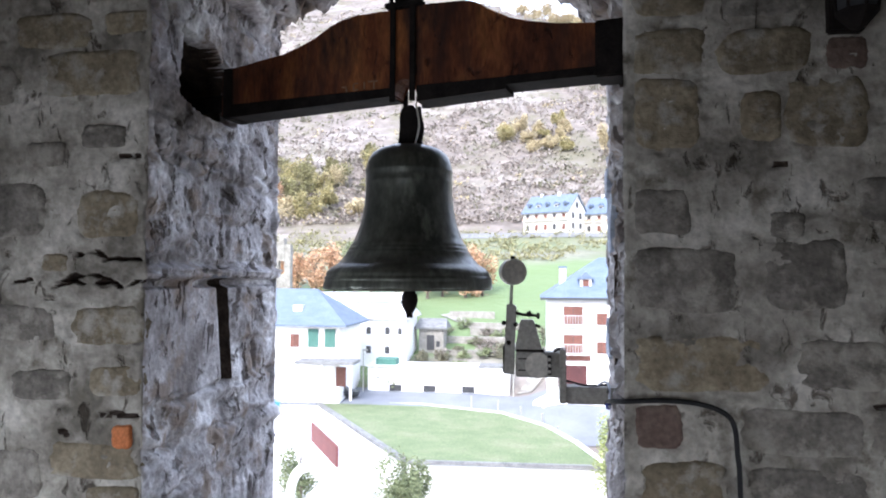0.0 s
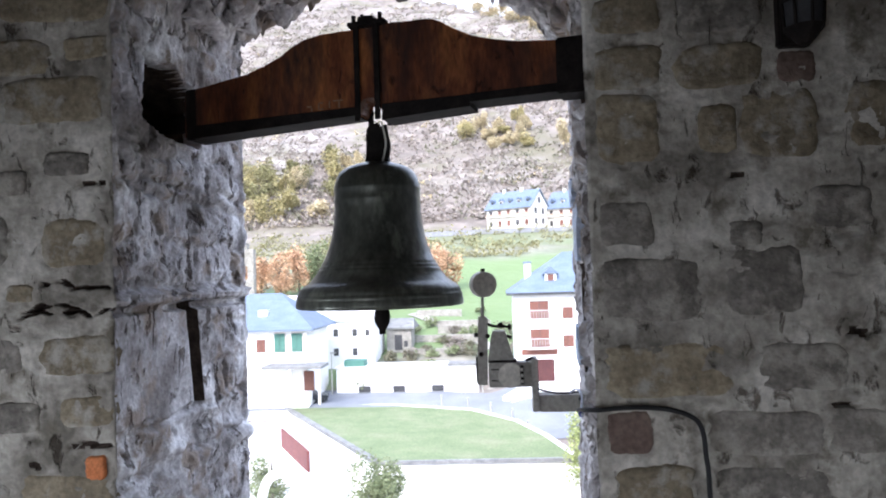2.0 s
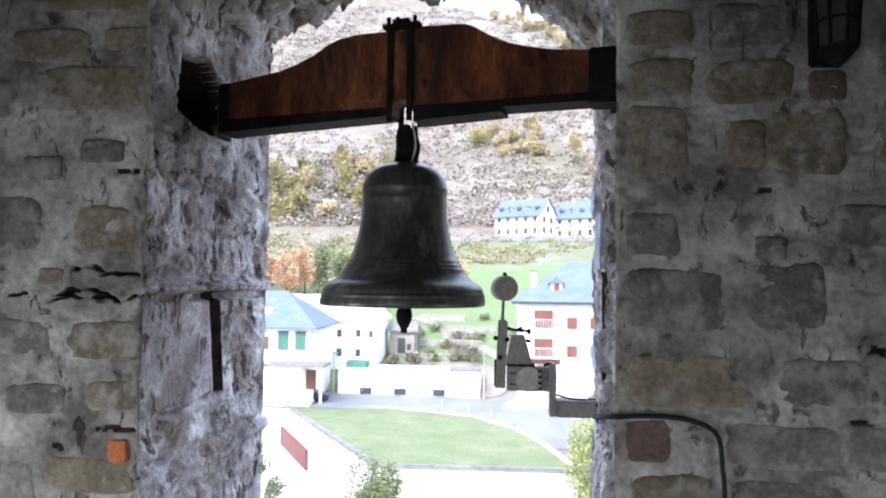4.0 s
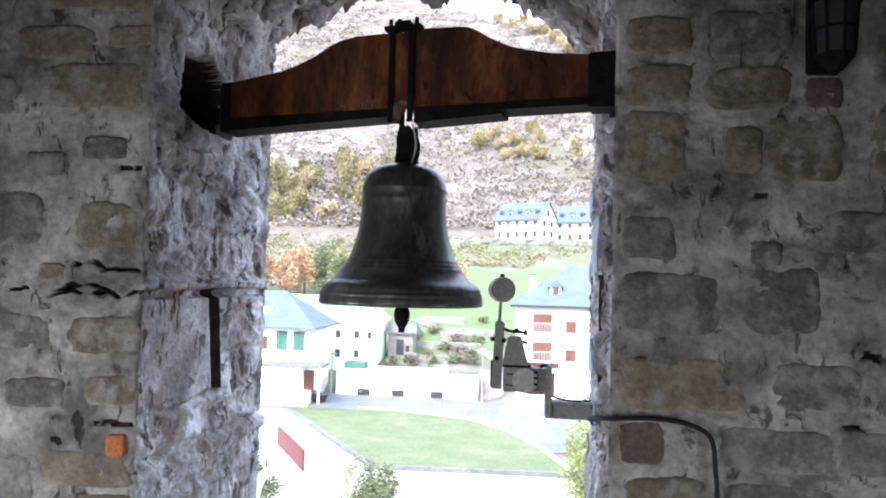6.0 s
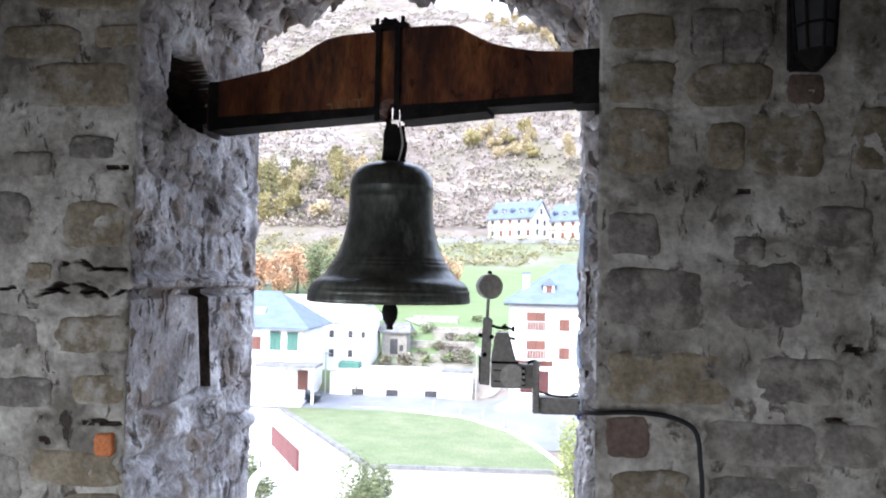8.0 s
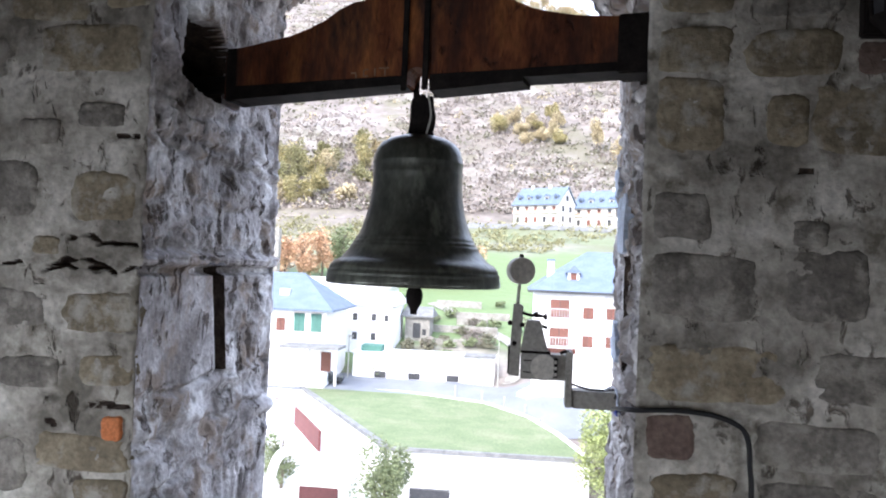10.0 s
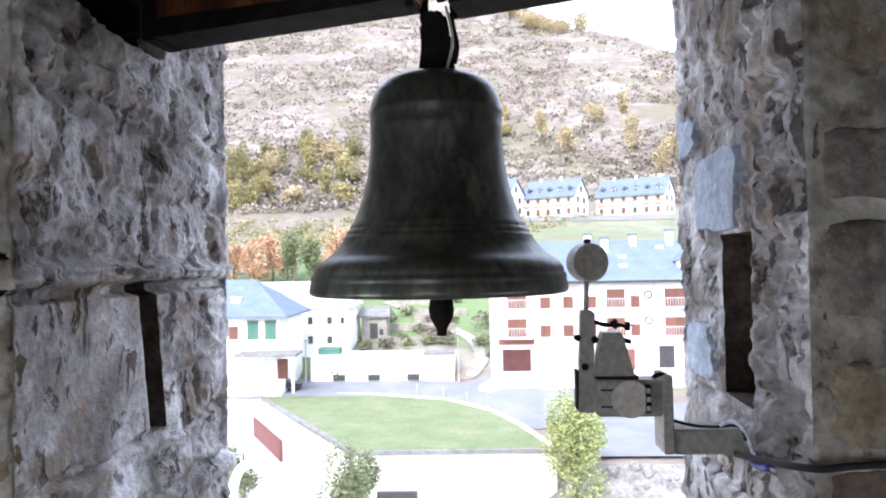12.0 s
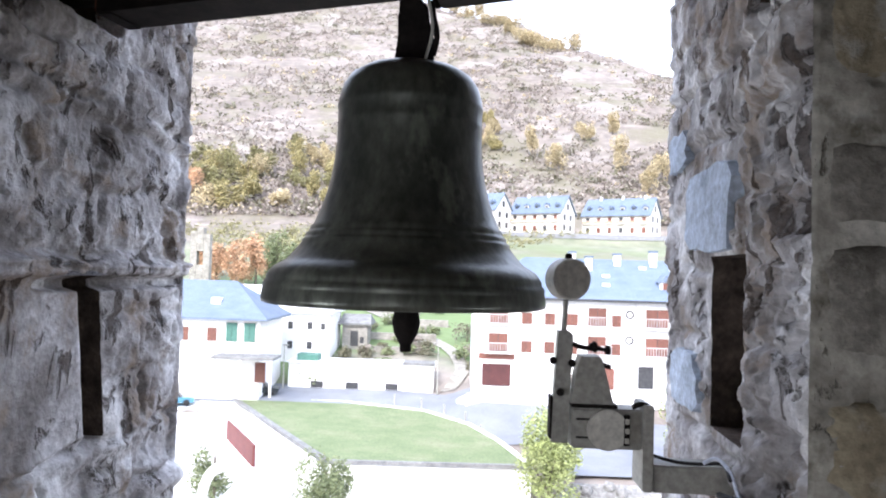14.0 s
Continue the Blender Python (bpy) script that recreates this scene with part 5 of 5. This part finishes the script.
# ---------------------------------------------------------------- stones set in the belfry's wall
def wall_stone(x0, x1, z0, z1, parent, mat, rng, proud=0.0045):
    """A low domed stone, whose worn edge sinks under the mortar round it."""
    n = 30
    cx, cz, hx, hz = (x0 + x1) / 2, (z0 + z1) / 2, (x1 - x0) / 2, (z1 - z0) / 2
    seed = rng.uniform(0, 50)
    tilt = rng.uniform(-0.06, 0.06)
    bm = bmesh.new()
    rings = []
    for share, sink in ((1.06, 0.02), (1.0, 0.007), (0.93, 0.001), (0.75, 0.0), (0.4, 0.0)):
        ring = []
        for k in range(n):
            a = 2 * math.pi * (k + 0.5) / n
            c, q = math.cos(a), math.sin(a)
            f = share / (abs(c) ** 6 + abs(q) ** 6) ** (1 / 6)
            f *= 1 + 0.12 * noise.noise(Vector((c * 1.3, q * 1.3, seed))) + 0.09 * noise.noise(Vector((c * 4, q * 4, seed))) + 0.03 * noise.noise(Vector((c * 11, q * 11, seed)))
            x, z = cx + hx * c * f, cz + hz * q * f + tilt * hx * c
            y = INNER - proud + sink + 0.004 * noise.fractal(Vector((x * 14, seed, z * 14)), 1.0, 2.0, 3)
            ring.append(bm.verts.new((x, y, z)))
        rings.append(ring)
    for a, b in zip(rings, rings[1:]):
        for k in range(n):
            bm.faces.new((a[k], a[(k + 1) % n], b[(k + 1) % n], b[k]))
    bm.faces.new(rings[-1])
    return part("stone", bm, mat, parent, smooth=True)


STONES_LEFT = [(-1.61, -1.33, 2.28, 2.40), (-1.27, -1.11, 2.32, 2.40), (-1.49, -1.12, 2.10, 2.26), (-1.85, -1.60, 2.08, 2.22), (-1.56, -1.41, 1.855, 1.945), (-1.35, -1.18, 1.92, 2.00), (-1.36, -1.13, 1.61, 1.77), (-1.75, -1.47, 1.61, 1.80), (-1.75, -1.43, 1.25, 1.375), (-1.365, -1.105, 1.235, 1.37), (-1.295, -1.105, 1.06, 1.17), (-1.59, -1.37, 1.045, 1.145), (-1.45, -1.11, 0.78, 0.90), (-1.72, -1.465, 0.69, 0.87), (-1.51, -1.11, 2.46, 2.57), (-1.49, -1.39, 1.49, 1.55), (-1.30, -1.11, 0.64, 0.76), (-2.0, -1.82, 1.2, 1.36)]
STONES_RIGHT = [(0.53, 0.73, 1.88, 2.10), (0.85, 0.97, 1.90, 2.05), (0.98, 1.22, 1.875, 2.095), (0.53, 0.70, 1.615, 1.75), (0.53, 0.84, 1.365, 1.575), (0.92, 1.15, 1.38, 1.595), (1.18, 1.37, 1.65, 1.78), (0.525, 0.92, 1.125, 1.30), (1.005, 1.28, 1.145, 1.29), (0.53, 0.67, 0.955, 1.085), (0.84, 1.19, 0.945, 1.085), (1.21, 1.40, 0.95, 1.09), (1.10, 1.22, 2.11, 2.215), (0.53, 0.745, 2.12, 2.255), (0.53, 0.745, 2.30, 2.42), (0.93, 1.035, 1.60, 1.68), (0.55, 0.79, 0.775, 0.915), (0.86, 1.20, 0.80, 0.91), (0.78, 1.06, 2.11, 2.25), (0.80, 1.06, 2.29, 2.44), (1.3, 1.55, 1.9, 2.1)]
RED_STONES = (9, 12)
rng = random.Random(9)
for i, s in enumerate(STONES_LEFT):
    wall_stone(*s, wall_left, DARKSTONE if i in (3, 4, 5, 7, 8, 11, 13) else STONE, rng)
for i, s in enumerate(STONES_RIGHT):
    wall_stone(*s, wall_right, REDSTONE if i in RED_STONES else DARKSTONE if i in (3, 4, 5, 6, 8, 10, 11, 15, 17, 19) else STONE, rng)
wall_stone(-1.205, -1.135, 0.885, 0.965, wall_left, ORANGE, rng, 0.012)


def jamb_stone(y0, y1, z0, z1, parent, mat, rng, proud=0.03):
    """A dressed or limewashed stone that stands proud of the opening's eastern jamb."""
    n = 18
    cy, cz, hy, hz = (y0 + y1) / 2, (z0 + z1) / 2, (y1 - y0) / 2, (z1 - z0) / 2
    bm = bmesh.new()
    rim, face = [], []
    for k in range(n):
        a = 2 * math.pi * (k + 0.5) / n
        c, q = math.cos(a), math.sin(a)
        f = 1 / (abs(c) ** 6 + abs(q) ** 6) ** (1 / 6) * rng.uniform(0.85, 1.06)
        y, z = cy + hy * c * f, cz + hz * q * f
        x = RIGHT_IN + (RIGHT_OUT - RIGHT_IN) * (y - INNER) / (OUTER - INNER)
        rim.append(bm.verts.new((x + 0.03, y, z)))
        face.append(bm.verts.new((x - proud - rng.uniform(-0.004, 0.004), cy + (y - cy) * 0.93, cz + (z - cz) * 0.94)))
    x = RIGHT_IN + (RIGHT_OUT - RIGHT_IN) * (cy - INNER) / (OUTER - INNER)
    mid = bm.verts.new((x - proud - 0.006, cy, cz))
    for k in range(n):
        j = (k + 1) % n
        bm.faces.new((rim[k], rim[j], face[j], face[k]))
        bm.faces.new((face[k], face[j], mid))
    return part("stone", bm, mat, parent)


jamb_stone(2.50, 2.95, 1.57, 1.805, wall_right, PALE, rng, 0.02)
jamb_stone(2.93, 3.15, 1.83, 1.95, wall_right, PALE, rng, 0.02)
jamb_stone(2.775, 3.09, 1.14, 1.315, wall_right, PALE, rng, 0.02)


def slate_ledge(rng):
    """Thin broken slates laid as a ledge along the western jamb."""
    for layer in range(3):
        y = 2.42 + rng.uniform(0, 0.1)
        while y < 3.0:
            length = min(rng.uniform(0.14, 0.4), 3.1 - y)
            z = 1.468 + 0.0125 * layer
            edge = LEFT_IN + (LEFT_OUT - LEFT_IN) * (y - INNER) / (OUTER - INNER) + rng.uniform(0.015, 0.035)
            outline = [(edge - 0.14, y), (edge - 0.14, y + length)]
            outline += [(edge + rng.uniform(-0.016, 0.008), y + length * f) for f in (0.98, 0.75, 0.5, 0.25, 0.02)]
            part("slate", slab(outline, z, z + rng.uniform(0.007, 0.011)), SLATE_LEDGE, wall_left)
            y += length + rng.uniform(0.0, 0.05)


slate_ledge(random.Random(5))
# no stone: a hole in the wall, its shade put in as a dark patch
wall_stone(-1.50, -1.34, 0.56, 0.65, wall_left, DARKHOLE, rng, 0.003)
